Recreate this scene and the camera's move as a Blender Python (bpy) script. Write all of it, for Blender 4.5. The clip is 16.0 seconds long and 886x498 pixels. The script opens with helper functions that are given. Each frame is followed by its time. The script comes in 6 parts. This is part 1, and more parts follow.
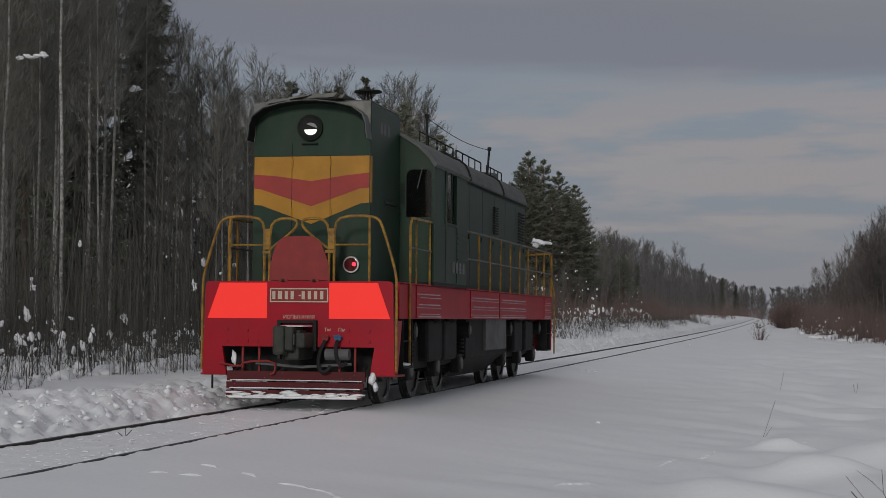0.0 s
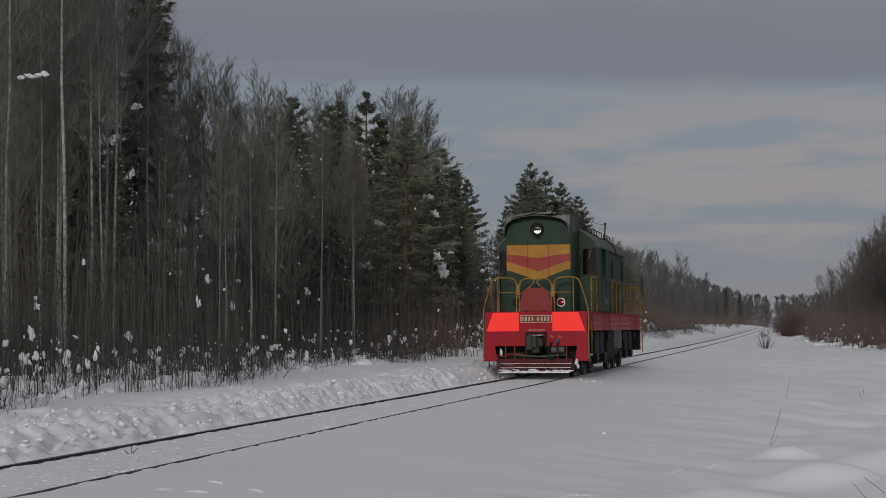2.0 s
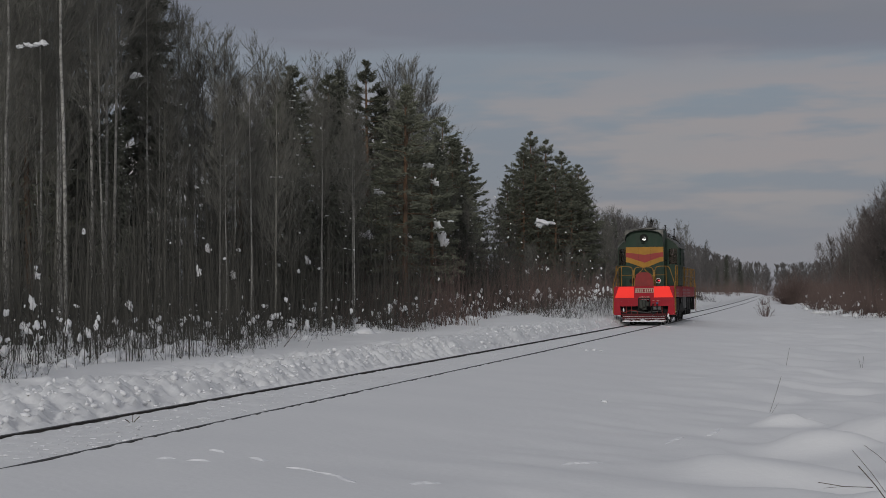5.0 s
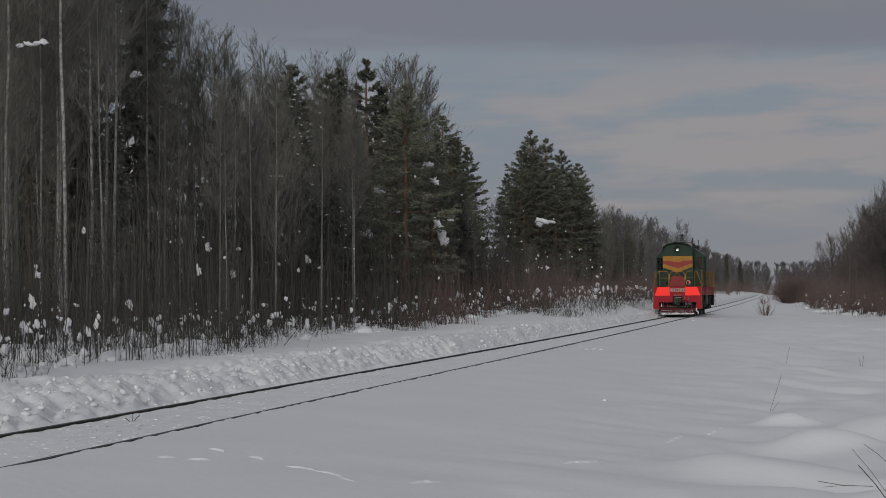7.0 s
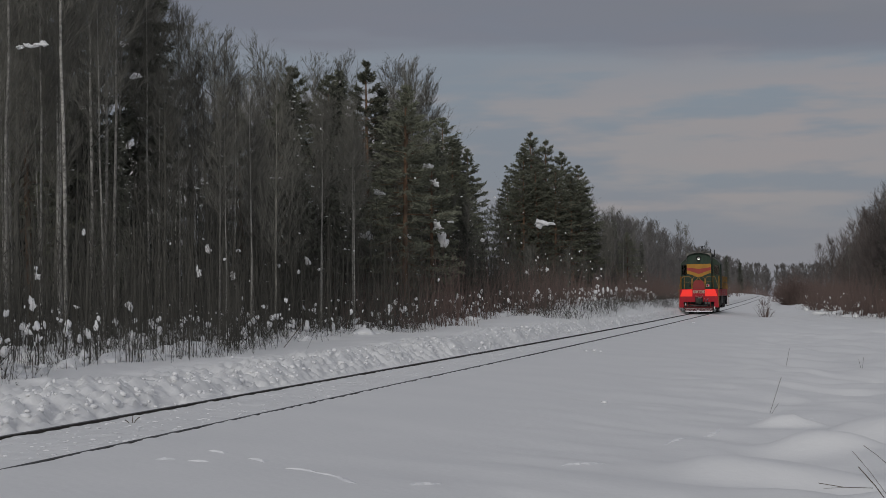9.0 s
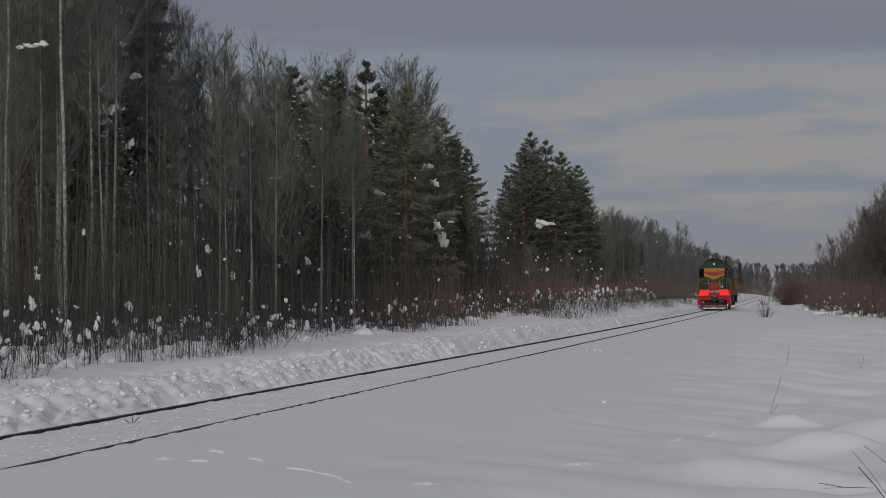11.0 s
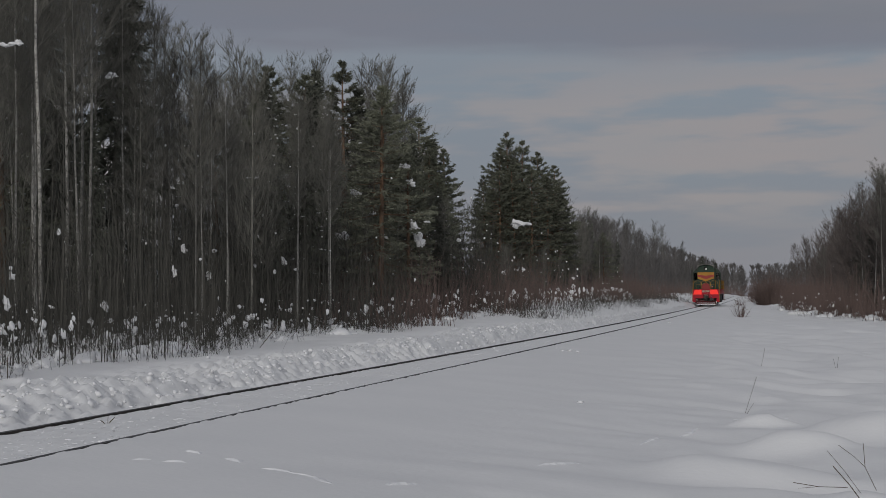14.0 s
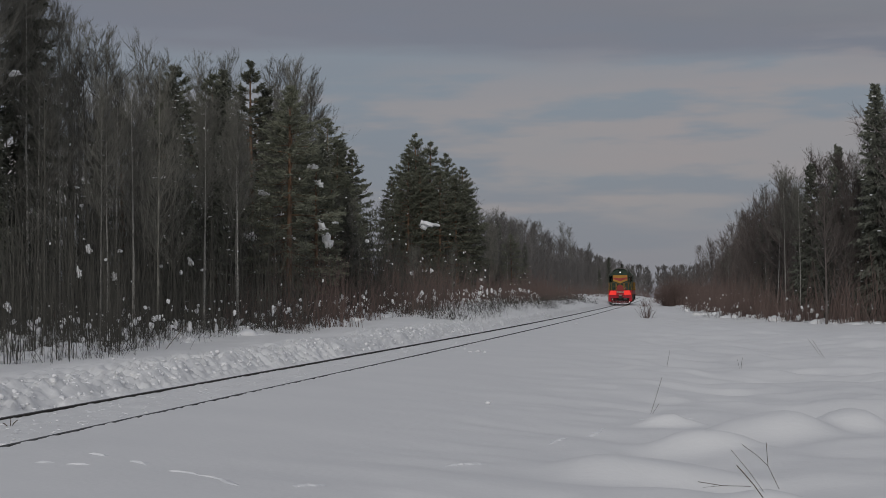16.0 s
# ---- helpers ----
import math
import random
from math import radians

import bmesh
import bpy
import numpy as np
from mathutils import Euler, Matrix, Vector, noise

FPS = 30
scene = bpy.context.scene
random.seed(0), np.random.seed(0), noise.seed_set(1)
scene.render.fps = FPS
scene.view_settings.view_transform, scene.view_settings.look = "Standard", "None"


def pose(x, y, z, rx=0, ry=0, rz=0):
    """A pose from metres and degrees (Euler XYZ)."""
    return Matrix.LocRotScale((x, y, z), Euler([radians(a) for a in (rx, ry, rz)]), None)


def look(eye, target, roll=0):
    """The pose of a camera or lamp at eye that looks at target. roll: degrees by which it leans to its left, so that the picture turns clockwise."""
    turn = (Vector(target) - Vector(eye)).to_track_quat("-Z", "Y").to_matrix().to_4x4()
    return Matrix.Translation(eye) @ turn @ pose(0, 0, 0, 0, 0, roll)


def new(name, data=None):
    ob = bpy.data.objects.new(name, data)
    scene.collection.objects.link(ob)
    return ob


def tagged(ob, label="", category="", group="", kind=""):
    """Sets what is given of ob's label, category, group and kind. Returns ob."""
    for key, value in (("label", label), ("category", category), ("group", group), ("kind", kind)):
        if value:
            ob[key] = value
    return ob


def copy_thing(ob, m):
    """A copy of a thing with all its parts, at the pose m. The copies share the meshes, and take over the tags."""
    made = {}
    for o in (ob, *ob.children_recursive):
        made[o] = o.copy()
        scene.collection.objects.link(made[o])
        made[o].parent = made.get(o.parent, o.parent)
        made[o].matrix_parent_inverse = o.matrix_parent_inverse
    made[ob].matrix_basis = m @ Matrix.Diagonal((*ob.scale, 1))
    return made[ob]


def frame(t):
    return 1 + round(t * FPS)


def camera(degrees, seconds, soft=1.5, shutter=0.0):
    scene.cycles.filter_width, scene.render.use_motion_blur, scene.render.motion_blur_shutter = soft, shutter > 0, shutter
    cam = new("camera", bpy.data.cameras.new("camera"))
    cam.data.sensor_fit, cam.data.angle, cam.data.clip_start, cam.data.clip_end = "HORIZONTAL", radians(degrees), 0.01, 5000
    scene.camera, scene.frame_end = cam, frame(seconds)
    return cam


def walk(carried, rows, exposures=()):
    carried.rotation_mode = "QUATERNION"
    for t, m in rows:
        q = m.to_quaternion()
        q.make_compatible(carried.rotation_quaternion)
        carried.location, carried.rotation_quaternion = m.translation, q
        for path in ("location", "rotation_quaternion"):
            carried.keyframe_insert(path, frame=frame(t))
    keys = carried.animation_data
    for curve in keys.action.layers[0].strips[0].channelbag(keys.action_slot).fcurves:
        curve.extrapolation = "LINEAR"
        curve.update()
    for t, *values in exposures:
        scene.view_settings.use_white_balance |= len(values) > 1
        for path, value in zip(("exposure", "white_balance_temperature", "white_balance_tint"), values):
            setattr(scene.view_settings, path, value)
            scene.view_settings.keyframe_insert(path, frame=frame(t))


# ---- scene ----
# ---- camera ----
# A tripod beside a single track; the track runs along +y, rail heads at z = 0.
EYE = (0.0, 0.0, 1.326)
cam = camera(30.607, 16.0, soft=0.85)
TURNS = (  # seconds, tilt, lean, pan in degrees
    (0, 2.514, -0.408, 11.978), (0.5, 2.662, -0.247, 12.244), (1, 2.849, -0.047, 12.243),
    (1.5, 2.937, 0.235, 12.173), (2, 2.974, 0.442, 12.138), (2.5, 2.944, 0.529, 12.103),
    (3, 2.841, 0.537, 12.139), (3.5, 2.682, 0.571, 12.140), (4, 2.227, 0.557, 12.142),
)
TURNS_2 = (
    (6.5, 1.768, 0.545, 12.150), (7, 1.830, 0.543, 12.149), (7.5, 1.884, 0.540, 12.149),
    (8, 1.891, 0.545, 12.146), (9, 1.891, 0.545, 12.146), (11.5, 1.891, 0.545, 12.146),
    (12, 1.891, 0.545, 12.140), (12.5, 1.892, 0.545, 12.073), (13, 1.895, 0.540, 11.997),
    (13.5, 1.889, 0.540, 11.880), (14, 1.885, 0.535, 11.308), (14.5, 1.888, 0.525, 10.358),
    (15, 1.888, 0.523, 9.483), (15.5, 1.885, 0.52, 8.762), (16, 1.89, 0.52, 8.059),
)
walk(cam, [(t, pose(*EYE, 90 + tilt, lean, pan)) for t, tilt, lean, pan in TURNS + TURNS_2])

# ---- world, sun, exposure ----
SUN_AZ, SUN_EL = radians(180), radians(17)  # clockwise from +y: straight down the line behind the camera
world = bpy.data.worlds.new("world")
scene.world = world
world.use_nodes = True
scene.view_settings.exposure = 0.0


def build_sky():
    nt = world.node_tree
    n, l = nt.nodes, nt.links
    n.clear()
    out, bg = n.new("ShaderNodeOutputWorld"), n.new("ShaderNodeBackground")
    sky = n.new("ShaderNodeTexSky")
    sky.sky_type, sky.sun_disc = "NISHITA", False
    sky.sun_elevation, sky.sun_rotation = SUN_EL, SUN_AZ
    co = n.new("ShaderNodeTexCoord")
    sep = n.new("ShaderNodeSeparateXYZ")
    l.new(co.outputs["Generated"], sep.inputs[0])

    def maths(op, a, b, c=None):
        m = n.new("ShaderNodeMath")
        m.operation = op
        for i, v in enumerate((a, b, c)):
            if isinstance(v, (int, float)):
                m.inputs[i].default_value = v
            elif v is not None:
                l.new(v, m.inputs[i])
        return m.outputs[0]

    def cloud(scale, flat, shift, detail, rough):
        mp, no = n.new("ShaderNodeMapping"), n.new("ShaderNodeTexNoise")
        mp.inputs["Scale"].default_value, mp.inputs["Location"].default_value = (1.0, 1.0, flat), shift
        l.new(co.outputs["Generated"], mp.inputs[0])
        no.inputs["Scale"].default_value, no.inputs["Detail"].default_value, no.inputs["Roughness"].default_value = scale, detail, rough
        l.new(mp.outputs[0], no.inputs["Vector"])
        return no.outputs["Fac"]

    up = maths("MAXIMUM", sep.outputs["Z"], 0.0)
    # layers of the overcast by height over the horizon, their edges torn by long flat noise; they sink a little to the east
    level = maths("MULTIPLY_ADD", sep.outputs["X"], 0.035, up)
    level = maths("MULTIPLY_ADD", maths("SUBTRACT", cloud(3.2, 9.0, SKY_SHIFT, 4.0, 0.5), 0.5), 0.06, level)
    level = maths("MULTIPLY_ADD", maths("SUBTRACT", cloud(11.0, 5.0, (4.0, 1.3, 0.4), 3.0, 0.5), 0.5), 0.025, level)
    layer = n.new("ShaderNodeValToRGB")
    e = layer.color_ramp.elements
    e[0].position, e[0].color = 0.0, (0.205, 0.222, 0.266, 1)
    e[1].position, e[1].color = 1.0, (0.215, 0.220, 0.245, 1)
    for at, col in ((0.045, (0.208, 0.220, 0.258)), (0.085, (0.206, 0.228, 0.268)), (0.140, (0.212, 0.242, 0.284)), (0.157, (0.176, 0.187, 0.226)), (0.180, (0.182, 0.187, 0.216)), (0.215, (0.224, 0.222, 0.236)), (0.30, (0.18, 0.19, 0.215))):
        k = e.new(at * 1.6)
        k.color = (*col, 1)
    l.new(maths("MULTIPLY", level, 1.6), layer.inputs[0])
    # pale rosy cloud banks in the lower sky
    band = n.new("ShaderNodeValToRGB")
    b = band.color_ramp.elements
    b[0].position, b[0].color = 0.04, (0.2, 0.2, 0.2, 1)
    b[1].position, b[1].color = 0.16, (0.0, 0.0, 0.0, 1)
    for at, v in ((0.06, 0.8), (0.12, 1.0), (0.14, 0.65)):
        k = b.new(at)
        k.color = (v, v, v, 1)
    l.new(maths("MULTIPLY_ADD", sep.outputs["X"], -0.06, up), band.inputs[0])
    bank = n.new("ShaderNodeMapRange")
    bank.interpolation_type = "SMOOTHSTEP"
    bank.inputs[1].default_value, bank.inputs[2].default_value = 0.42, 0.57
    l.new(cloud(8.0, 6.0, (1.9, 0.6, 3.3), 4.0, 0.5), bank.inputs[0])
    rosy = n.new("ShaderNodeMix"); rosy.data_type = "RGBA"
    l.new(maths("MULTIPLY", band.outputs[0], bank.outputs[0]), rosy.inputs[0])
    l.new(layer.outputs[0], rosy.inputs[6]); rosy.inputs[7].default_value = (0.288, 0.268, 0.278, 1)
    # a faint mottling, warm against cool
    mottle = n.new("ShaderNodeValToRGB")
    q = mottle.color_ramp.elements
    q[0].position, q[0].color = 0.35, (0.98, 1.0, 1.01, 1)
    q[1].position, q[1].color = 0.68, (1.05, 1.01, 1.0, 1)
    l.new(cloud(6.0, 5.0, (0.7, 3.1, 2.2), 5.0, 0.6), mottle.inputs[0])
    # an overcast sky grows brighter towards the zenith
    gain = n.new("ShaderNodeMapRange")
    gain.inputs[1].default_value, gain.inputs[2].default_value = 0.2, 1.0
    gain.inputs[3].default_value, gain.inputs[4].default_value = 1.0, 1.72
    l.new(up, gain.inputs[0])
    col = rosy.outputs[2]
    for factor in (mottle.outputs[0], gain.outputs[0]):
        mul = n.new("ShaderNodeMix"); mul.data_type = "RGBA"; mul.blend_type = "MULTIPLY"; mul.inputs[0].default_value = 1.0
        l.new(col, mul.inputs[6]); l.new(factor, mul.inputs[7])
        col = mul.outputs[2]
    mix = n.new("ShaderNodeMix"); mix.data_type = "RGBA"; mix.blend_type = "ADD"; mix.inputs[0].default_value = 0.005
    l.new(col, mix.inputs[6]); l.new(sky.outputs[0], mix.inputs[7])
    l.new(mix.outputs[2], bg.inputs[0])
    bg.inputs[1].default_value = SKY_GAIN
    l.new(bg.outputs[0], out.inputs[0])


SKY_GAIN, SKY_SHIFT = 0.93, (2.4, 6.1, 1.15)
build_sky()
sun = bpy.data.lights.new("sun", "SUN")
sun.energy, sun.angle, sun.color = 1.1, radians(10), (1.0, 0.98, 0.95)
sun_ob = new("sun", sun)
sun_ob.matrix_world = look((0, 0, 60), (math.sin(SUN_AZ + math.pi) * 60 * math.cos(SUN_EL) / math.sin(SUN_EL),
                                        math.cos(SUN_AZ + math.pi) * 60 * math.cos(SUN_EL) / math.sin(SUN_EL), 0))

# ---- materials ----


def material(name, a, b, rough=0.6, metal=0.0, scale=6.0, bump=0.0, bump_scale=40.0, fine=None, stretch=(1, 1, 1), dirt=None, dirt_scale=1.2, dirt_amount=0.5, spread=0.0, coat=0.0, gloss=0.25):
    """Two colours mixed by noise, a second layer of dirt at a larger scale, and a fine bump."""
    m = bpy.data.materials.new(name)
    m.use_nodes = True
    n, l = m.node_tree.nodes, m.node_tree.links
    p = n["Principled BSDF"]
    co, mp = n.new("ShaderNodeTexCoord"), n.new("ShaderNodeMapping")
    mp.inputs["Scale"].default_value = stretch
    l.new(co.outputs["Object"], mp.inputs[0])
    no = n.new("ShaderNodeTexNoise")
    no.inputs["Scale"].default_value, no.inputs["Detail"].default_value = scale, 6
    l.new(mp.outputs[0], no.inputs["Vector"])
    rp = n.new("ShaderNodeValToRGB")
    rp.color_ramp.elements[0].position, rp.color_ramp.elements[1].position = 0.3, 0.7
    rp.color_ramp.elements[0].color, rp.color_ramp.elements[1].color = (*a, 1), (*b, 1)
    l.new(no.outputs["Fac"], rp.inputs[0])
    col = rp.outputs[0]
    if dirt:
        n2 = n.new("ShaderNodeTexNoise")
        n2.inputs["Scale"].default_value, n2.inputs["Detail"].default_value = dirt_scale, 8
        n2.inputs["Roughness"].default_value = 0.65
        l.new(mp.outputs[0], n2.inputs["Vector"])
        mr = n.new("ShaderNodeMapRange")
        mr.inputs[1].default_value, mr.inputs[2].default_value = 0.42, 0.72
        mr.inputs[4].default_value = dirt_amount
        l.new(n2.outputs["Fac"], mr.inputs[0])
        mx = n.new("ShaderNodeMix"); mx.data_type = "RGBA"
        l.new(mr.outputs[0], mx.inputs[0]); l.new(col, mx.inputs[6])
        mx.inputs[7].default_value = (*dirt, 1)
        col = mx.outputs[2]
    if spread:
        oi, mr = n.new("ShaderNodeObjectInfo"), n.new("ShaderNodeMapRange")
        mr.inputs[3].default_value, mr.inputs[4].default_value = 1 - spread, 1 + spread
        l.new(oi.outputs["Random"], mr.inputs[0])
        hs = n.new("ShaderNodeHueSaturation")
        l.new(mr.outputs[0], hs.inputs["Value"]); l.new(col, hs.inputs["Color"])
        col = hs.outputs[0]
    l.new(col, p.inputs["Base Color"])
    p.inputs["Roughness"].default_value, p.inputs["Metallic"].default_value = rough, metal
    p.inputs["Coat Weight"].default_value = coat
    p.inputs["Specular IOR Level"].default_value = gloss
    if bump:
        n3, bp = n.new("ShaderNodeTexNoise"), n.new("ShaderNodeBump")
        n3.inputs["Scale"].default_value, n3.inputs["Detail"].default_value = bump_scale, 5
        l.new(mp.outputs[0], n3.inputs["Vector"]); l.new(n3.outputs["Fac"], bp.inputs["Height"])
        bp.inputs["Strength"].default_value, bp.inputs["Distance"].default_value = bump, 0.02
        l.new(bp.outputs[0], p.inputs["Normal"])
    return m


def glowing(name, base, glow, strength, rough=0.4):
    m = bpy.data.materials.new(name)
    m.use_nodes = True
    p = m.node_tree.nodes["Principled BSDF"]
    p.inputs["Base Color"].default_value = (*base, 1)
    p.inputs["Emission Color"].default_value = (*glow, 1)
    p.inputs["Emission Strength"].default_value, p.inputs["Roughness"].default_value = strength, rough
    return m


SNOW = material("snow", (0.785, 0.787, 0.778), (0.825, 0.825, 0.812), 0.55, scale=0.6, bump=0.3, bump_scale=9.0)
SNOW_LUMP = material("packed_snow", (0.74, 0.745, 0.755), (0.86, 0.86, 0.86), 0.6, scale=5, bump=0.4, bump_scale=20)
GREEN = material("dark_green_paint", (0.014, 0.035, 0.021), (0.021, 0.046, 0.028), 0.42, scale=3, dirt=(0.046, 0.048, 0.038), dirt_scale=1.6, dirt_amount=0.6, stretch=(1, 1, 0.4), bump=0.05, bump_scale=8, gloss=0.15)
ROOF = material("weathered_roof_paint", (0.10, 0.105, 0.10), (0.145, 0.15, 0.142), 0.7, scale=5, dirt=(0.065, 0.065, 0.06), dirt_amount=0.6, gloss=0.12)
RED = material("red_paint", (0.33, 0.011, 0.022), (0.39, 0.015, 0.028), 0.4, scale=4, dirt=(0.15, 0.017, 0.021), dirt_scale=2.0, dirt_amount=0.5, bump=0.04, bump_scale=10, gloss=0.12)
BOARD = material("dark_red_timber", (0.085, 0.018, 0.02), (0.13, 0.024, 0.026), 0.7, scale=5, stretch=(0.3, 1, 1), dirt=(0.03, 0.02, 0.02), dirt_amount=0.7, gloss=0.15)
GREEN_BLACK = material("green_black_paint", (0.012, 0.014, 0.012), (0.02, 0.023, 0.019), 0.8, gloss=0.1)
DULL_LENS = material("dull_lens_glass", (0.22, 0.22, 0.21), (0.32, 0.32, 0.30), 0.3, scale=30)
DULL_RED = material("worn_red_paint", (0.22, 0.03, 0.028), (0.28, 0.035, 0.032), 0.6, scale=6, dirt=(0.12, 0.03, 0.025), dirt_amount=0.5)
CHEVRON = material("brick_red_paint", (0.30, 0.035, 0.03), (0.36, 0.042, 0.035), 0.5, scale=4, dirt=(0.18, 0.035, 0.025), dirt_amount=0.5)
YELLOW = material("ochre_yellow_paint", (0.37, 0.175, 0.016), (0.44, 0.21, 0.02), 0.5, scale=4, dirt=(0.25, 0.12, 0.02), dirt_scale=2.2, dirt_amount=0.5)
RAIL_YELLOW = material("chipped_yellow_paint", (0.28, 0.145, 0.020), (0.38, 0.20, 0.026), 0.5, scale=9, dirt=(0.06, 0.04, 0.026), dirt_scale=6, dirt_amount=1.0)
BLACK = material("grimy_black_steel", (0.010, 0.010, 0.010), (0.022, 0.021, 0.020), 0.8, scale=7, dirt=(0.034, 0.032, 0.030), dirt_scale=2.5, dirt_amount=0.6, bump=0.2, bump_scale=15)
GREY = material("grey_dusty_steel", (0.10, 0.10, 0.098), (0.16, 0.16, 0.155), 0.7, scale=5, dirt=(0.05, 0.05, 0.05), dirt_amount=0.6)
CREAM = material("cream_paint", (0.45, 0.36, 0.29), (0.55, 0.45, 0.36), 0.6, scale=12)
GREY_PAINT = material("pale_stripe_paint", (0.36, 0.32, 0.33), (0.52, 0.48, 0.48), 0.6, scale=9, dirt=(0.2, 0.03, 0.04), dirt_scale=1.2, dirt_amount=0.6, stretch=(1, 0.3, 1))
BLUE = material("blue_paint", (0.03, 0.09, 0.18), (0.05, 0.12, 0.22), 0.5)
RUBBER = material("black_rubber", (0.012, 0.012, 0.012), (0.02, 0.02, 0.02), 0.75)
RAIL_STEEL = material("rail_steel", (0.022, 0.019, 0.017), (0.04, 0.033, 0.028), 0.7, 0.0, scale=3, stretch=(1, 0.2, 1))
RAIL_TOP = material("polished_rail_head", (0.05, 0.05, 0.05), (0.08, 0.08, 0.08), 0.5, 0.4, scale=3, stretch=(1, 0.1, 1))
TYRE = material("worn_wheel_steel", (0.05, 0.048, 0.045), (0.09, 0.085, 0.08), 0.5, 0.6, scale=8)
# emission added so the beam panels outshine the snow; they are no lamps
GLOW_FILM = glowing("orange_red_film_added_glow", (0.92, 0.032, 0.022), (1.0, 0.030, 0.018), 0.30, 0.7)
LENS_GLOW = glowing("headlamp_lens_white_glow", (0.9, 0.9, 0.88), (1.0, 0.98, 0.92), 0.75, 0.2)
TAIL = glowing("red_tail_lamp", (0.6, 0.0, 0.02), (1.0, 0.03, 0.05), 3.0, 0.2)
TAIL_LENS = material("dark_red_lens", (0.07, 0.008, 0.01), (0.09, 0.01, 0.012), 0.15, coat=0.5)
CHROME = material("bright_metal", (0.45, 0.44, 0.42), (0.55, 0.54, 0.52), 0.3, 0.9)
DARK = material("dark_cab_interior", (0.012, 0.012, 0.012), (0.02, 0.019, 0.018), 0.8)
GLASS = bpy.data.materials.new("grey_tinted_window_glass")
GLASS.use_nodes = True
GLASS.node_tree.nodes["Principled BSDF"].inputs["Transmission Weight"].default_value = 1.0
GLASS.node_tree.nodes["Principled BSDF"].inputs["Roughness"].default_value = 0.06
# grey tint and low gloss keep the panes dark
GLASS.node_tree.nodes["Principled BSDF"].inputs["Base Color"].default_value = (0.4, 0.42, 0.4, 1)
GLASS.node_tree.nodes["Principled BSDF"].inputs["Specular IOR Level"].default_value = 0.2
BIRCH_BARK = material("birch_bark", (0.20, 0.193, 0.174), (0.50, 0.485, 0.445), 0.8, scale=3.0, stretch=(1, 1, 2.6), dirt=(0.03, 0.028, 0.026), dirt_scale=6.0, dirt_amount=0.95, spread=0.4)
ASPEN_BARK = material("grey_bark", (0.085, 0.083, 0.072), (0.19, 0.183, 0.158), 0.85, scale=4, stretch=(1, 1, 0.3), dirt=(0.03, 0.03, 0.026), dirt_scale=3.0, dirt_amount=0.7, spread=0.5)
PINE_BARK = material("pine_bark", (0.11, 0.075, 0.052), (0.23, 0.135, 0.080), 0.85, scale=5, stretch=(1, 1, 0.4), dirt=(0.05, 0.042, 0.035), dirt_scale=2.0, dirt_amount=0.7, spread=0.35)
TWIG = material("bare_twigs", (0.092, 0.090, 0.078), (0.162, 0.157, 0.138), 0.85, scale=1.5, spread=0.35)
RED_TWIG = material("red_brown_willow_twigs", (0.098, 0.071, 0.063), (0.155, 0.112, 0.098), 0.8, scale=0.5)
NEEDLE = material("pine_needles", (0.110, 0.116, 0.088), (0.160, 0.166, 0.124), 0.7, scale=1.5, spread=0.3, gloss=0.1)
FIR = material("spruce_needles", (0.100, 0.106, 0.088), (0.150, 0.156, 0.126), 0.7, scale=1.5, spread=0.3, gloss=0.1)
STEM = material("sapling_stems", (0.036, 0.035, 0.031), (0.098, 0.094, 0.081), 0.85, scale=2.0)
# darker copy of STEM: the inner shade of the wood put into colour
SHADED_STEM = material("shaded_sapling_stems", (0.036, 0.036, 0.032), (0.074, 0.072, 0.063), 0.85, scale=2.0)
CASTING = material("oily_cast_steel", (0.022, 0.026, 0.021), (0.045, 0.050, 0.040), 0.6, scale=6, dirt=(0.07, 0.066, 0.055), dirt_scale=5, dirt_amount=0.5, bump=0.2, bump_scale=12)
CANVAS = material("weathered_roof_canvas", (0.16, 0.158, 0.14), (0.30, 0.29, 0.26), 0.85, scale=5, dirt=(0.07, 0.07, 0.06), dirt_amount=0.6, bump=0.3, bump_scale=12)
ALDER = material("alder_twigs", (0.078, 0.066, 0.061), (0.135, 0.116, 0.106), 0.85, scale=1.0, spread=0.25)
GRASS = material("dry_weed_stalk", (0.07, 0.05, 0.035), (0.10, 0.075, 0.05), 0.9)
FOREST_FAR = material("distant_twigs_and_needles", (0.095, 0.090, 0.086), (0.15, 0.142, 0.138), 0.9, scale=0.15)

# ---- shared mesh helpers ----


def part(name, bm, mat, parent=None, label="", smooth=False):
    me = bpy.data.meshes.new(name)
    bm.normal_update()
    bm.to_mesh(me)
    bm.free()
    me.materials.append(mat)
    if smooth:
        for f in me.polygons:
            f.use_smooth = True
    ob = new(name, me)
    ob.parent = parent
    return tagged(ob, label)


def box(x0, x1, y0, y1, z0, z1, bevel=0.0, bm=None):
    b = bm or bmesh.new()
    made = bmesh.ops.create_cube(b, size=1)["verts"]
    for v in made:
        v.co = Vector((x0 + (v.co.x + 0.5) * (x1 - x0), y0 + (v.co.y + 0.5) * (y1 - y0), z0 + (v.co.z + 0.5) * (z1 - z0)))
    if bevel:
        es = {e for v in made for e in v.link_edges}
        bmesh.ops.bevel(b, geom=list(es), offset=bevel, segments=2, affect="EDGES", profile=0.5)
    return b


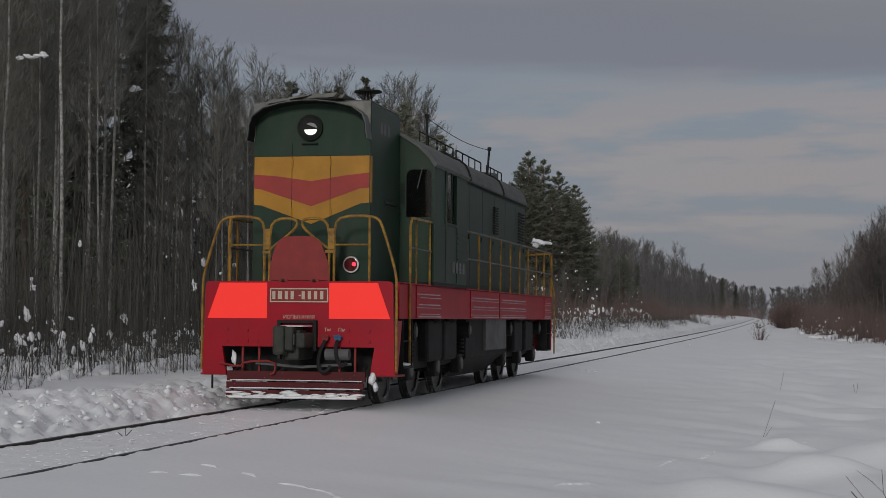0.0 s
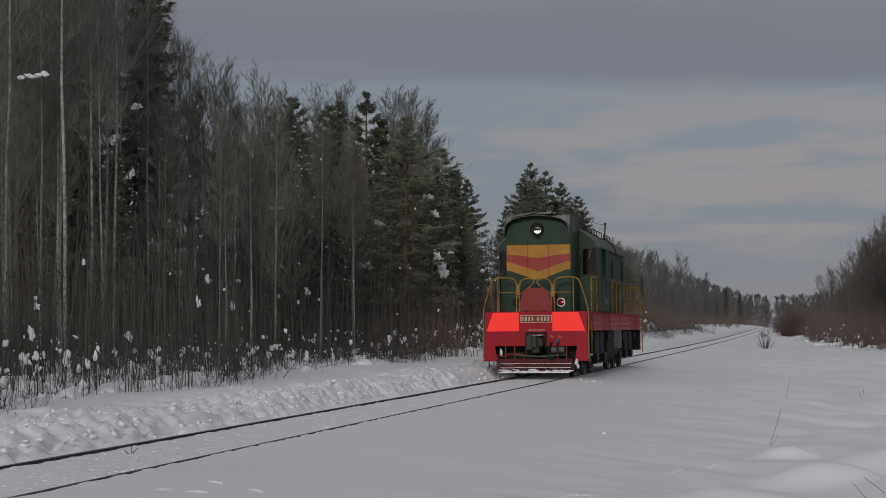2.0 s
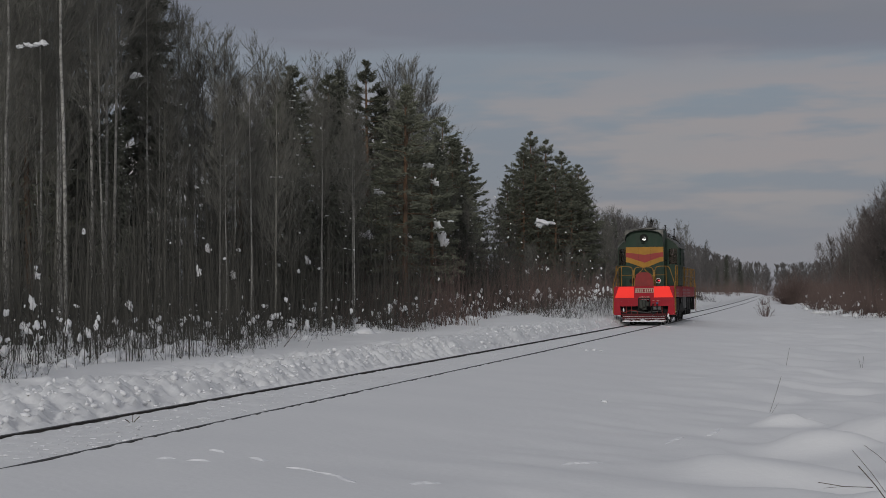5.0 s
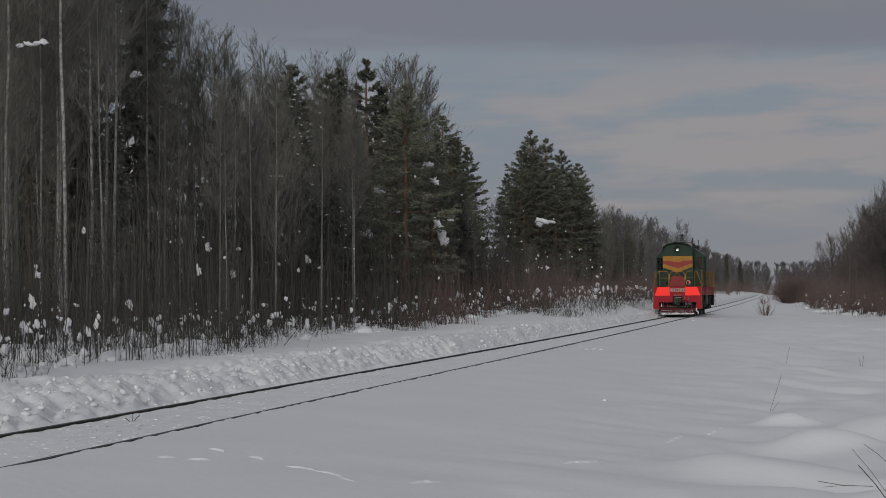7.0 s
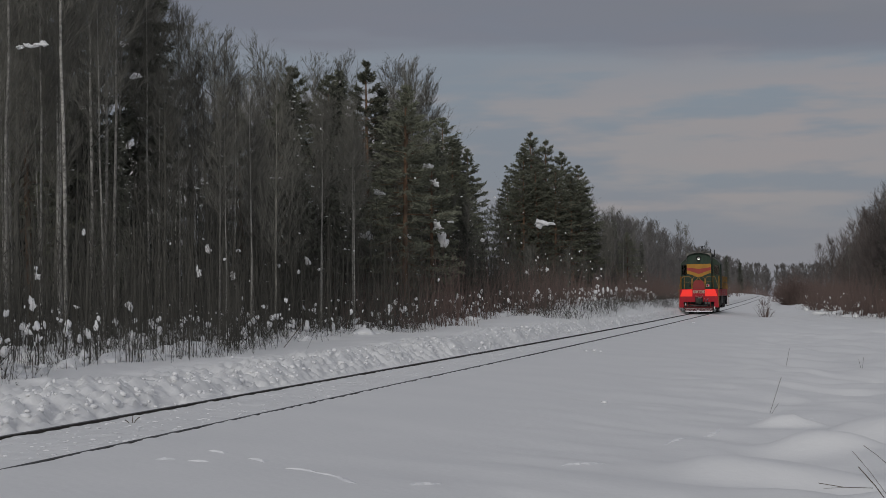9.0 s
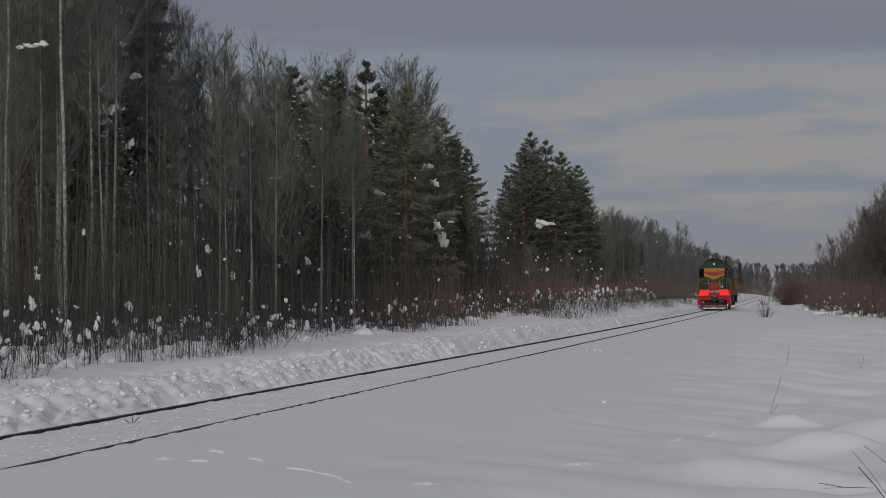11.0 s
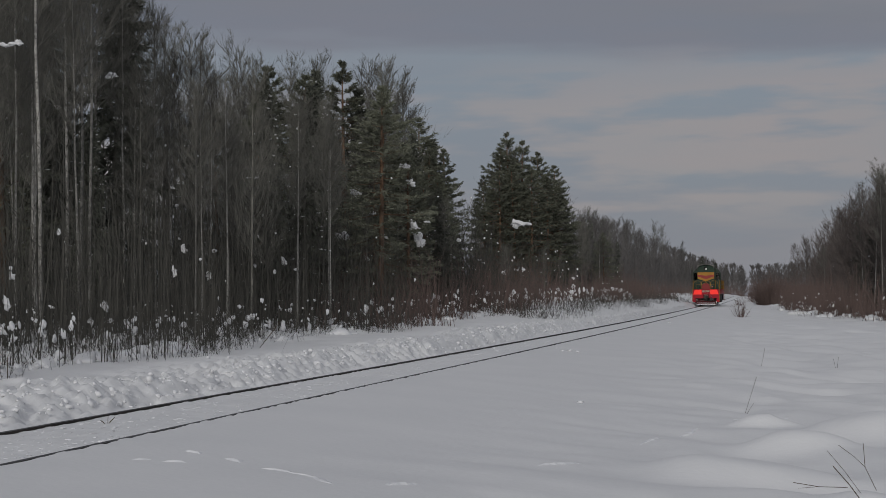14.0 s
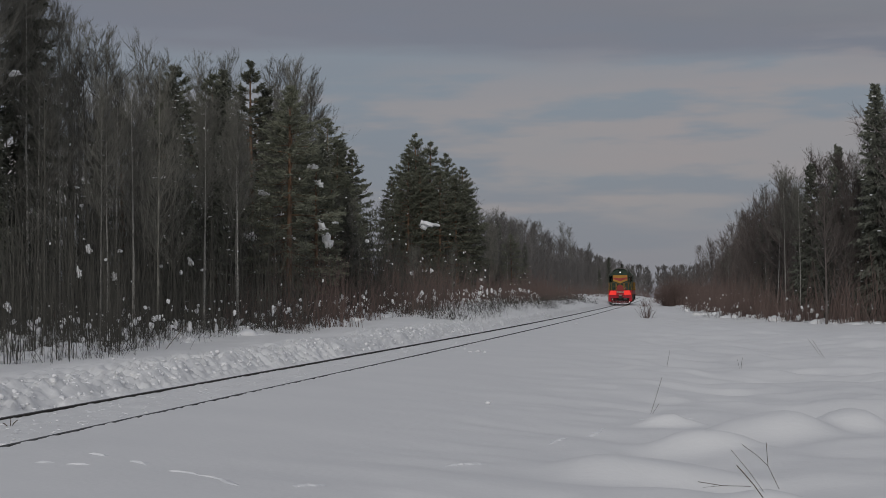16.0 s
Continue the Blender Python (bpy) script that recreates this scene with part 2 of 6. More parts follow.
def cyl(p, q, r, n=12, r2=None, bm=None):
    """A closed cylinder or cone from p to q."""
    b = bm or bmesh.new()
    p, q = Vector(p), Vector(q)
    m = Matrix.Translation((p + q) / 2) @ (q - p).to_track_quat("Z", "Y").to_matrix().to_4x4()
    bmesh.ops.create_cone(b, cap_ends=True, segments=n, radius1=r, radius2=r if r2 is None else r2, depth=(q - p).length, matrix=m)
    return b


def rod(points, r, n=6, bm=None, rounds=0, closed=False):
    """A round bar along points, its corners softened by rounds steps of corner cutting."""
    b = bm or bmesh.new()
    pts = [Vector(p) for p in points]
    for _ in range(rounds):
        cut = [pts[0]]
        for i in range(len(pts) - 1):
            a, c = pts[i], pts[i + 1]
            k = min(0.25, 0.12 / max((c - a).length, 1e-6))
            if i:
                cut.append(a.lerp(c, k))
            if i < len(pts) - 2:
                cut.append(a.lerp(c, 1 - k))
        pts = cut + [pts[-1]]
    rings = []
    side = None
    for i, p in enumerate(pts):
        d = (pts[min(i + 1, len(pts) - 1)] - pts[max(i - 1, 0)]).normalized()
        if side is None:
            side = d.orthogonal().normalized()
        side = (side - d * side.dot(d)).normalized()
        other = d.cross(side)
        rings.append([b.verts.new(p + (side * math.cos(2 * math.pi * j / n) + other * math.sin(2 * math.pi * j / n)) * r) for j in range(n)])
    for s, t in zip(rings, rings[1:]):
        for j in range(n):
            b.faces.new((s[j], s[(j + 1) % n], t[(j + 1) % n], t[j]))
    b.faces.new(rings[0][::-1]), b.faces.new(rings[-1])
    return b


def plate(outline, y0, y1, bm=None, axis="y"):
    """A flat outline of (a, z) pushed from y0 to y1; axis x puts the outline in the y-z plane."""
    b = bm or bmesh.new()
    at = (lambda a, z, d: (a, d, z)) if axis == "y" else ((lambda a, z, d: (d, a, z)) if axis == "x" else (lambda a, z, d: (a, z, d)))
    f, k = [b.verts.new(at(a, z, y0)) for a, z in outline], [b.verts.new(at(a, z, y1)) for a, z in outline]
    b.faces.new(f), b.faces.new(k[::-1])
    for i in range(len(f)):
        j = (i + 1) % len(f)
        b.faces.new((f[j], f[i], k[i], k[j]))
    bmesh.ops.recalc_face_normals(b, faces=b.faces[:])
    return b


def tri_mesh(name, V, F, mats, index=None, smooth=False):
    """A mesh of triangles from arrays."""
    me = bpy.data.meshes.new(name)
    V, F = np.asarray(V, np.float32), np.asarray(F, np.int32)
    me.vertices.add(len(V)); me.vertices.foreach_set("co", V.ravel())
    me.loops.add(F.size); me.loops.foreach_set("vertex_index", F.ravel())
    me.polygons.add(len(F)); me.polygons.foreach_set("loop_start", np.arange(0, F.size, 3, dtype=np.int32))
    for m in mats:
        me.materials.append(m)
    if index is not None:
        me.polygons.foreach_set("material_index", np.asarray(index, np.int32))
    me.polygons.foreach_set("use_smooth", np.full(len(F), smooth))
    me.update(calc_edges=True)
    return me


def join(pieces):
    V, F, n = [], [], 0
    for v, f in pieces:
        V.append(v), F.append(f + n)
        n += len(v)
    return np.concatenate(V), np.concatenate(F)


def basis(D):
    D = D / np.maximum(np.linalg.norm(D, axis=1, keepdims=True), 1e-9)
    ref = np.where(np.abs(D[:, 2:3]) > 0.9, np.array([[1.0, 0, 0]]), np.array([[0, 0, 1.0]]))
    A = np.cross(D, ref)
    A /= np.linalg.norm(A, axis=1, keepdims=True)
    return A, np.cross(D, A)


def tubes(P, Q, R, S, n=3):
    """Open tapered tubes from P to Q with radii R and S."""
    P, Q, R, S = (np.asarray(a, float) for a in (P, Q, R, S))
    A, B = basis(Q - P)
    V = []
    for C, K in ((P, R), (Q, S)):
        for j in range(n):
            a = 2 * math.pi * j / n
            V.append(C + (A * math.cos(a) + B * math.sin(a)) * K[:, None])
    V = np.stack(V, 1).reshape(-1, 3)
    F = []
    for j in range(n):
        k = (j + 1) % n
        F += [(j, k, n + k), (j, n + k, n + j)]
    F = (np.array(F)[None] + (np.arange(len(P)) * 2 * n)[:, None, None]).reshape(-1, 3)
    return V, F


def spikes(P, Q, R):
    """Thin three-sided twigs that run to a point."""
    P, Q, R = (np.asarray(a, float) for a in (P, Q, R))
    A, B = basis(Q - P)
    V = [P + (A * math.cos(a) + B * math.sin(a)) * R[:, None] for a in (0, 2.094, 4.189)] + [Q]
    V = np.stack(V, 1).reshape(-1, 3)
    F = (np.array([(0, 1, 3), (1, 2, 3), (2, 0, 3)])[None] + (np.arange(len(P)) * 4)[:, None, None]).reshape(-1, 3)
    return V, F


def blades(P, D, length, width, rng):
    """Flat needles or sprays: one narrow triangle each."""
    D = D / np.maximum(np.linalg.norm(D, axis=1, keepdims=True), 1e-9)
    S = np.cross(D, rng.normal(size=D.shape))
    S /= np.maximum(np.linalg.norm(S, axis=1, keepdims=True), 1e-9)
    V = np.stack([P - S * width[:, None] / 2, P + S * width[:, None] / 2, P + D * length[:, None]], 1).reshape(-1, 3)
    return V, np.arange(len(V)).reshape(-1, 3)


def value_noise(x, y, seed):
    """Smooth noise in -1..1 on arrays."""
    xi, yi = np.floor(x).astype(np.int64), np.floor(y).astype(np.int64)
    fx, fy = x - xi, y - yi
    fx, fy = fx * fx * (3 - 2 * fx), fy * fy * (3 - 2 * fy)

    def h(i, j):
        n = (i * 374761393 + j * 668265263 + seed * 974634721) & 0x7FFFFFFF
        n = ((n ^ (n >> 13)) * 1274126177) & 0x7FFFFFFF
        return ((n ^ (n >> 16)) & 0xFFFF) / 32767.5 - 1

    return (h(xi, yi) * (1 - fx) + h(xi + 1, yi) * fx) * (1 - fy) + (h(xi, yi + 1) * (1 - fx) + h(xi + 1, yi + 1) * fx) * fy


def lumps(C, R, rng, sub=2, squash=None):
    """Uneven rounded lumps of snow at C with radii R."""
    b = bmesh.new()
    bmesh.ops.create_icosphere(b, subdivisions=sub, radius=1)
    v0 = np.array([v.co[:] for v in b.verts])
    f0 = np.array([[v.index for v in f.verts] for f in b.faces])
    b.free()
    out = []
    for c, r in zip(C, R):
        k = rng.uniform(0, 50, 3)
        bulge = 1 + 0.28 * np.sin(v0 @ rng.normal(size=3) * 2.3 + k[0]) + 0.2 * np.sin(v0 @ rng.normal(size=3) * 4.1 + k[1]) + 0.13 * np.sin(v0 @ rng.normal(size=3) * 7.5 + k[2])
        out.append((v0 * bulge[:, None] * r + c, f0))
    return join(out)


# ---- ground ----
def track_x(y):
    y = np.clip(y, 0, 330)
    return -7.10 + 1.303e-5 * y * y


def track_z(y):
    y = np.clip(y, 0, 330)
    return 1.806e-5 * y * y


BANK_Y = (-400, 0, 40, 50, 64, 80, 107, 150, 220, 330, 3000)
BANK_Z = (0.2, 0.25, 0.33, 0.42, 0.6, 0.85, 1.15, 1.35, 1.7, 2.6, 2.8)


def ground_z(x, y, fine=True):
    """Height of the snow: track bed, ploughed ridge and bank on one side, an open field on the other."""
    x, y = np.asarray(x, float), np.asarray(y, float)
    u = x - track_x(y)
    base = track_z(y)
    wob = 0.10 * value_noise(y * 0.9, y * 0, 3) + 0.05 * value_noise(y * 3.1, y * 0, 4)
    # bed between and beside the rails
    low = np.interp(y, (25, 38, 60, 120), (0.024, 0.033, 0.042, 0.050))
    z = -low * np.ones_like(u)
    # near shoulder slopes away to the field
    shoulder = np.interp(u, (0.70, 0.76, 0.84, 1.4, 3, 5, 8, 14, 40, 120), (-0.024, -0.022, -0.001, -0.03, -0.17, -0.33, -0.45, -0.50, -0.50, -0.3))
    shoulder = shoulder - (low - 0.024) * np.interp(u, (0.7, 1.4, 2.5), (1, 1, 0))
    z = np.where(u > 0.7, shoulder, z)
    # ploughed ridge and the bank behind it
    bank = np.interp(y, BANK_Y, BANK_Z) - base
    ridge_h = np.interp(y, (15, 22, 45), (0.20, 0.24, 0.34)) + 0.06 * value_noise(y * 0.55, y * 0, 9)
    k = np.clip((-u - 1.02 - wob) / 0.55, 0, 1)
    k = k * k * (3 - 2 * k)
    back = np.clip((-u - 1.6) / 2.6, 0, 1)
    back = back * back * (3 - 2 * back)
    z = np.where(u < -0.95, -low + k * (ridge_h + low) * (1 - back) + k * back * (bank + low), z)
    deep = np.clip((-u - 7) / 20, 0, 1)
    z = z + deep * 0.3
    # drifts on the open side
    open_ = np.clip((u - 1.2) / 3.5, 0, 1)
    z = z + open_ * (0.09 * value_noise(x * 0.30 + 7, y * 0.16, 11) + 0.04 * value_noise(x * 0.75 + y * 0.1, y * 0.30 + x * 0.2, 12))
    humpy = np.clip((u - 3.6) / 2.6, 0, 1)
    z = z + humpy * (0.04 * value_noise(x * 1.6 + y * 0.4, y * 0.8, 13) + 0.085 * value_noise(x * 0.42 + 3, y * 0.62 + x * 0.1, 15) + 0.05 * value_noise(x * 0.9, y * 1.5 + x * 0.3, 16))
    z = z + open_ * (0.02 * value_noise(x * 0.3, y * 1.1 + x * 0.2, 17) + 0.008 * value_noise(x * 4.2 + y, y * 2.7, 14))
    # long wind ripples that run askew over the field
    ridge = 1 - np.abs(value_noise(x * 0.34 - y * 0.05, y * 0.36 + x * 0.42, 18)) * 2
    small = 1 - np.abs(value_noise(x * 0.9 - y * 0.10, y * 0.85 + x * 0.8, 19)) * 2
    z = z + np.clip((u - 4.0) / 3.0, 0, 1) * np.clip((y - 20) / 12, 0, 1) * (0.060 * np.clip(ridge, -0.4, 1) + 0.026 * np.clip(small, -0.4, 1))
    for mx, my, w, d, h in MOUNDS:
        z = z + h * np.exp(-(((x - mx) / w) ** 2 + ((y - my) / d) ** 2) ** 1.5)
    # soft unevenness on the bank
    left = np.clip((-u - 1.2) / 1.0, 0, 1)
    z = z + left * (0.06 * value_noise(x * 0.7, y * 0.5, 21) + 0.03 * value_noise(x * 1.9, y * 1.5, 22))
    # humps round the roots of the thicket
    wood = np.clip((-u - 4.4) / 1.5, 0, 1)
    z = z + wood * (0.20 * value_noise(x * 0.9 + 4, y * 0.9, 25) + 0.10 * value_noise(x * 2.1, y * 2.0, 26))
    if fine:
        rough = np.clip((-u - 0.9) / 0.2, 0, 1) * np.clip((3.2 + u) / 1.0, 0, 1)
        a = value_noise(x * 4.2 + y * 1.5, y * 3.1, 31)
        c = value_noise(x * 12, y * 9.0, 32)
        d = value_noise(x * 24, y * 20.0, 33)
        z = z + rough * (0.14 * (0.5 - np.abs(a) ** 0.7) + 0.09 * (0.5 - np.abs(c) ** 0.7) + 0.025 * d)
        bed = np.clip((1.1 - np.abs(u)) / 0.3, 0, 1)
        z = z + bed * np.interp(y, (30, 60), (1, 0.4)) * (0.012 * value_noise(x * 9, y * 6, 35) + 0.007 * value_noise(x * 22, y * 19, 36))
    return z + base


MOUNDS = ((1.20, 21.4, 0.80, 0.85, 0.37), (2.36, 22.4, 0.50, 0.55, 0.22), (0.42, 19.6, 0.58, 0.5, 0.19), (-0.20, 16.5, 0.85, 0.75, 0.32), (0.92, 14.30, 0.45, 0.40, 0.17), (-0.19, 23.17, 0.3, 0.25, 0.13), (0.12, 23.3, 0.28, 0.2, 0.08),
          (4.6, 42, 1.5, 2.0, 0.16), (3.2, 27, 1.1, 1.4, 0.14), (7.6, 60, 2.2, 2.4, 0.22))


def build_ground():
    us = np.concatenate([-np.geomspace(900, 40, 10), -np.arange(38, 13, -2.0), -np.arange(13, 3.2, -0.22), -np.arange(3.2, 2.3, -0.09),
                         -np.arange(2.3, 0.7, -0.034), np.arange(-0.7, 0.7, 0.07), np.array([0.7, 0.76, 0.84, 0.9, 1.0, 1.1, 1.25, 1.4]),
                         np.arange(1.5, 13, 0.16), np.arange(13, 24, 0.4), np.geomspace(24, 900, 16)])
    ys = np.concatenate([np.linspace(-900, -10, 12), np.arange(-8, 10, 1.0), np.arange(10, 13, 0.3), np.arange(13, 40, 0.09), np.arange(40, 80, 0.25), np.arange(80, 160, 0.6), np.arange(160, 340, 3), np.geomspace(342, 3000, 14)])
    Y, U = np.meshgrid(ys, us, indexing="ij")
    X = U + track_x(Y)
    Z = ground_z(X, Y)
    V = np.stack([X, Y, Z], -1).reshape(-1, 3)
    n, m = len(ys), len(us)
    i = (np.arange(n - 1)[:, None] * m + np.arange(m - 1)[None]).ravel()
    F = np.concatenate([np.stack([i, i + 1, i + m + 1], 1), np.stack([i, i + m + 1, i + m], 1)])
    ob = new("ground", tri_mesh("ground", V, F, [SNOW], smooth=True))
    tagged(ob, "snow-covered ground with drifts beside a railway track", "snow", kind="structure")


build_ground()


def build_track():
    track = new("railway_track")
    tagged(track, "single railway track with steel rails sunk in snow", "railway track", kind="structure")
    prof = [(-0.035, 0.0), (0.035, 0.0), (0.037, -0.03), (0.012, -0.024), (0.010, -0.13), (0.06, -0.15), (0.06, -0.165),
            (-0.06, -0.165), (-0.06, -0.15), (-0.010, -0.13), (-0.012, -0.024), (-0.037, -0.03)]
    ys = list(range(-60, 60, 5)) + list(range(60, 331, 10))
    for s in (-1, 1):
        b = bmesh.new()
        rings = []
        for y in ys:
            cx, cz = float(track_x(y)), float(track_z(y))
            rings.append([b.verts.new((cx + s * 0.7975 + a, y, cz + h)) for a, h in prof])
        for p, q in zip(rings, rings[1:]):
            for j in range(len(prof)):
                k = (j + 1) % len(prof)
                f = b.faces.new((p[j], p[k], q[k], q[j]))
                f.material_index = 1 if j == 0 else 0
        bmesh.ops.recalc_face_normals(b, faces=b.faces[:])
        ob = part("rail", b, RAIL_STEEL, track, "dark steel rail with a worn head")
        ob.data.materials.append(RAIL_TOP)
        ob["kind"] = "structure"


build_track()

# ---- the locomotive ----
# Its own space: x across, y away from the viewed end, z up from the rail heads.
loco = new("diesel_locomotive")
tagged(loco, "dark green diesel shunting locomotive with red beams on snowy track", "locomotive")
WHEELSETS = []


def mirrored(outline):
    return outline + [(-a, z) for a, z in reversed(outline)]


def lettering(words, size, x, y, z, mat, parent, label):
    """Words in Blender's own font as a thin mesh that faces the viewed end."""
    cu = bpy.data.curves.new("lettering", "FONT")
    cu.body, cu.size, cu.align_x, cu.align_y, cu.extrude = words, size, "CENTER", "CENTER", 0.002
    tmp = bpy.data.objects.new("lettering", cu)
    scene.collection.objects.link(tmp)
    me = bpy.data.meshes.new_from_object(tmp.evaluated_get(bpy.context.evaluated_depsgraph_get()))
    scene.collection.objects.unlink(tmp)
    bpy.data.objects.remove(tmp)
    me.materials.clear()
    me.materials.append(mat)
    ob = new("lettering", me)
    ob.parent = parent
    ob.matrix_basis = pose(x, y, z, 90, 0, 0)
    return tagged(ob, label)


def build_front_end():
    # end beam with a broad notch above the plough
    right = [(0.0, 1.88), (1.38, 1.88), (1.425, 1.865), (1.445, 1.82), (1.485, 0.49), (1.11, 0.49), (1.175, 0.905), (0.0, 0.905)]
    beam = part("end_beam", plate(mirrored(right[1:7]), 0.0, 0.07), RED, loco, "bright red end beam with a notch at its foot")
    for s in (-1, 1):
        part("warning_panel", plate([(s * 0.48, 1.855), (s * 1.22, 1.855), (s * 1.41, 1.325), (s * 0.48, 1.325)], -0.005, 0.001), GLOW_FILM, beam, "orange-red panel with a glow added to its colour")
        for x, z in ((0.78, 0.99), (0.78, 1.15), (1.10, 0.99), (1.10, 1.15), (0.62, 0.99)):
            part("bolt", cyl((s * x, -0.02, z), (s * x, 0.01, z), 0.024, 8), RED, beam)
        # foot of the beam turned backwards, with a hanging bracket
        part("side_gusset", plate([(0.07, 1.3), (0.55, 1.3), (0.30, 0.52), (0.07, 0.49)], s * 1.43, s * 1.46, axis="x"), RED, loco)
        part("step_plate", box(s * 1.12 if s > 0 else -1.52, 1.52 if s > 0 else s * 1.12, 0.02, 0.5, 0.475, 0.505), DULL_RED, loco)
        part("bracket", rod([(s * 1.36, 0.1, 0.49), (s * 1.36, 0.1, 0.27)], 0.018), BLACK, loco)
    # framed number plate, its figures as plain bars
    num = part("number_plate", box(-0.43, 0.47, -0.012, 0.0, 1.565, 1.775, 0.01), DULL_RED, beam, "red number plate with a cream rim and raised figures")
    rim = bmesh.new()
    for x0, x1, z0, z1 in ((-0.43, 0.47, 1.757, 1.775), (-0.43, 0.47, 1.565, 1.583), (-0.43, -0.412, 1.583, 1.757), (0.452, 0.47, 1.583, 1.757)):
        box(x0, x1, -0.018, -0.011, z0, z1, bm=rim)
    part("rim", rim, CREAM, num)
    for i, x in enumerate((-0.37, -0.275, -0.175, -0.085, 0.085, 0.18, 0.275, 0.37)):
        w = 0.024 if i != 1 else 0.032
        part("plain_bar", box(x - w, x + w, -0.019, -0.011, 1.61, 1.73), CREAM, num)
    part("plain_bar", box(0.015, 0.045, -0.019, -0.011, 1.655, 1.672), CREAM, num)
    lettering("ИСПЫТАНИЯ", 0.075, 0.02, -0.006, 1.345, CREAM, beam, "cream hand-painted word on the beam")
    lettering("Тм", 0.075, 0.46, -0.006, 1.16, CREAM, beam, "small cream painted letters")
    lettering("Пм", 0.075, 0.68, -0.006, 1.16, CREAM, beam, "small cream painted letters")
    # gangway flap folded up above the beam
    flap = part("gangway_flap", plate([(-0.46, 1.89), (0.48, 1.89), (0.46, 2.12), (0.40, 2.30), (0.33, 2.46), (0.24, 2.535), (0.1, 2.55), (-0.1, 2.55), (-0.25, 2.535), (-0.34, 2.46), (-0.40, 2.30), (-0.44, 2.12)], 0.02, 0.05), DULL_RED, loco, "folded gangway flap in worn red paint")
    for x in (-0.23, 0.25):
        part("hinge", box(x - 0.07, x + 0.07, -0.01, 0.03, 1.865, 1.91, 0.01), DULL_RED, flap)
        part("pin", cyl((x - 0.02, -0.02, 1.885), (x + 0.02, -0.02, 1.885), 0.02, 8), BLACK, flap)
    part("catch", box(-0.56, -0.44, 0.0, 0.03, 2.29, 2.33), RAIL_YELLOW, loco)
    part("catch", box(0.41, 0.54, 0.0, 0.03, 2.30, 2.34), RAIL_YELLOW, loco)
    # handrails across the end
    r = 0.021
    for s in (-1, 1):
        a = 0.50 * s + 0.0
        part("end_handrail", rod([(a + 0.04 * s, 0.03, 1.88), (a + 0.04 * s, 0.03, 2.84), (s * 1.20, 0.03, 2.85), (s * 1.30, 0.03, 2.62), (s * 1.47, 0.03, 2.06), (s * 1.50, 0.02, 1.85), (s * 1.50, 0.02, 0.55)], r, rounds=2), RAIL_YELLOW, loco, "bent tubular handrail in chipped yellow paint")
        part("handrail_post", rod([(s * 1.08, 0.03, 1.88), (s * 1.08, 0.03, 2.85)], r * 0.9), RAIL_YELLOW, loco)
        part("middle_rail", rod([(a, 0.03, 2.42), (s * 1.08, 0.03, 2.42)], r * 0.7), RAIL_YELLOW, loco)
        part("gate_rail", rod([(a - 0.04 * s, 0.04, 1.88), (a - 0.04 * s, 0.04, 2.80), (0.05 * s, 0.04, 2.82), (0.03 * s, 0.04, 2.68), (a - 0.05 * s, 0.04, 2.36)], r, rounds=2), RAIL_YELLOW, loco)
        b = bmesh.new()
        box(min(a - 0.05 * s, a + 0.05 * s), max(a - 0.05 * s, a + 0.05 * s), 0.0, 0.02, 2.35, 2.66, bm=b)
        part("gate_latch_plate", b, RAIL_YELLOW, loco)
    # coupler in its pocket
    pocket = bmesh.new()
    box(-0.29, -0.24, -0.09, 0.0, 0.72, 1.29, bm=pocket), box(0.26, 0.31, -0.09, 0.0, 0.85, 1.29, bm=pocket)
    box(-0.29, 0.31, -0.10, 0.0, 1.26, 1.30, bm=pocket)
    part("coupler_pocket", pocket, BLACK, loco)
    head = bmesh.new()
    box(-0.14, 0.11, -0.62, -0.02, 0.86, 1.20, 0.03, bm=head)
    box(-0.17, 0.0, -0.70, -0.45, 0.80, 1.22, 0.04, bm=head)
    box(0.13, 0.27, -0.55, -0.02, 0.90, 1.12, 0.03, bm=head)
    box(0.04, 0.17, -0.42, -0.02, 0.92, 1.16, 0.02, bm=head)
    box(-0.06, 0.16, -0.45, 0.3, 0.72, 0.92, 0.03, bm=head)
    coupler = part("coupler", head, CASTING, loco, "black cast-steel automatic coupler")
    part("lock", box(0.03, 0.12, -0.56, -0.36, 0.94, 1.10, 0.015), GREY, coupler)
    part("snow_cap", box(-0.12, 0.24, -0.5, -0.05, 1.205, 1.222, 0.006), SNOW_LUMP, coupler, "thin snow lying on the coupler")
    part("release_lever", rod([(-1.2, -0.06, 0.66), (-0.86, -0.10, 0.60), (-0.80, -0.10, 0.68), (-0.3, -0.12, 0.70), (-0.30, -0.14, 0.52), (-0.37, -0.14, 0.50)], 0.017, rounds=1), DULL_RED, loco)
    part("brake_pipe", rod([(-0.62, -0.06, 0.66), (0.1, -0.09, 0.61), (0.85, -0.07, 0.66)], 0.022), GREY, loco)
    for x, z in ((0.45, 0.98), (0.64, 0.98)):
        tap = part("air_tap", cyl((x, -0.10, z + 0.06), (x, 0.0, z + 0.06), 0.05, 10), BLUE if x > 0.5 else DULL_RED, loco, "blue painted air tap" if x > 0.5 else "red painted air tap")
        part("tap_handle", rod([(x - 0.06, -0.12, z + 0.09), (x + 0.06, -0.12, z + 0.09)], 0.014), BLUE if x > 0.5 else DULL_RED, tap)
    part("air_hose", rod([(0.45, -0.09, 1.0), (0.40, -0.18, 0.86), (0.37, -0.2, 0.66), (0.42, -0.2, 0.54), (0.52, -0.2, 0.56), (0.56, -0.18, 0.64)], 0.028, 8, rounds=2), RUBBER, loco, "black rubber air hose")
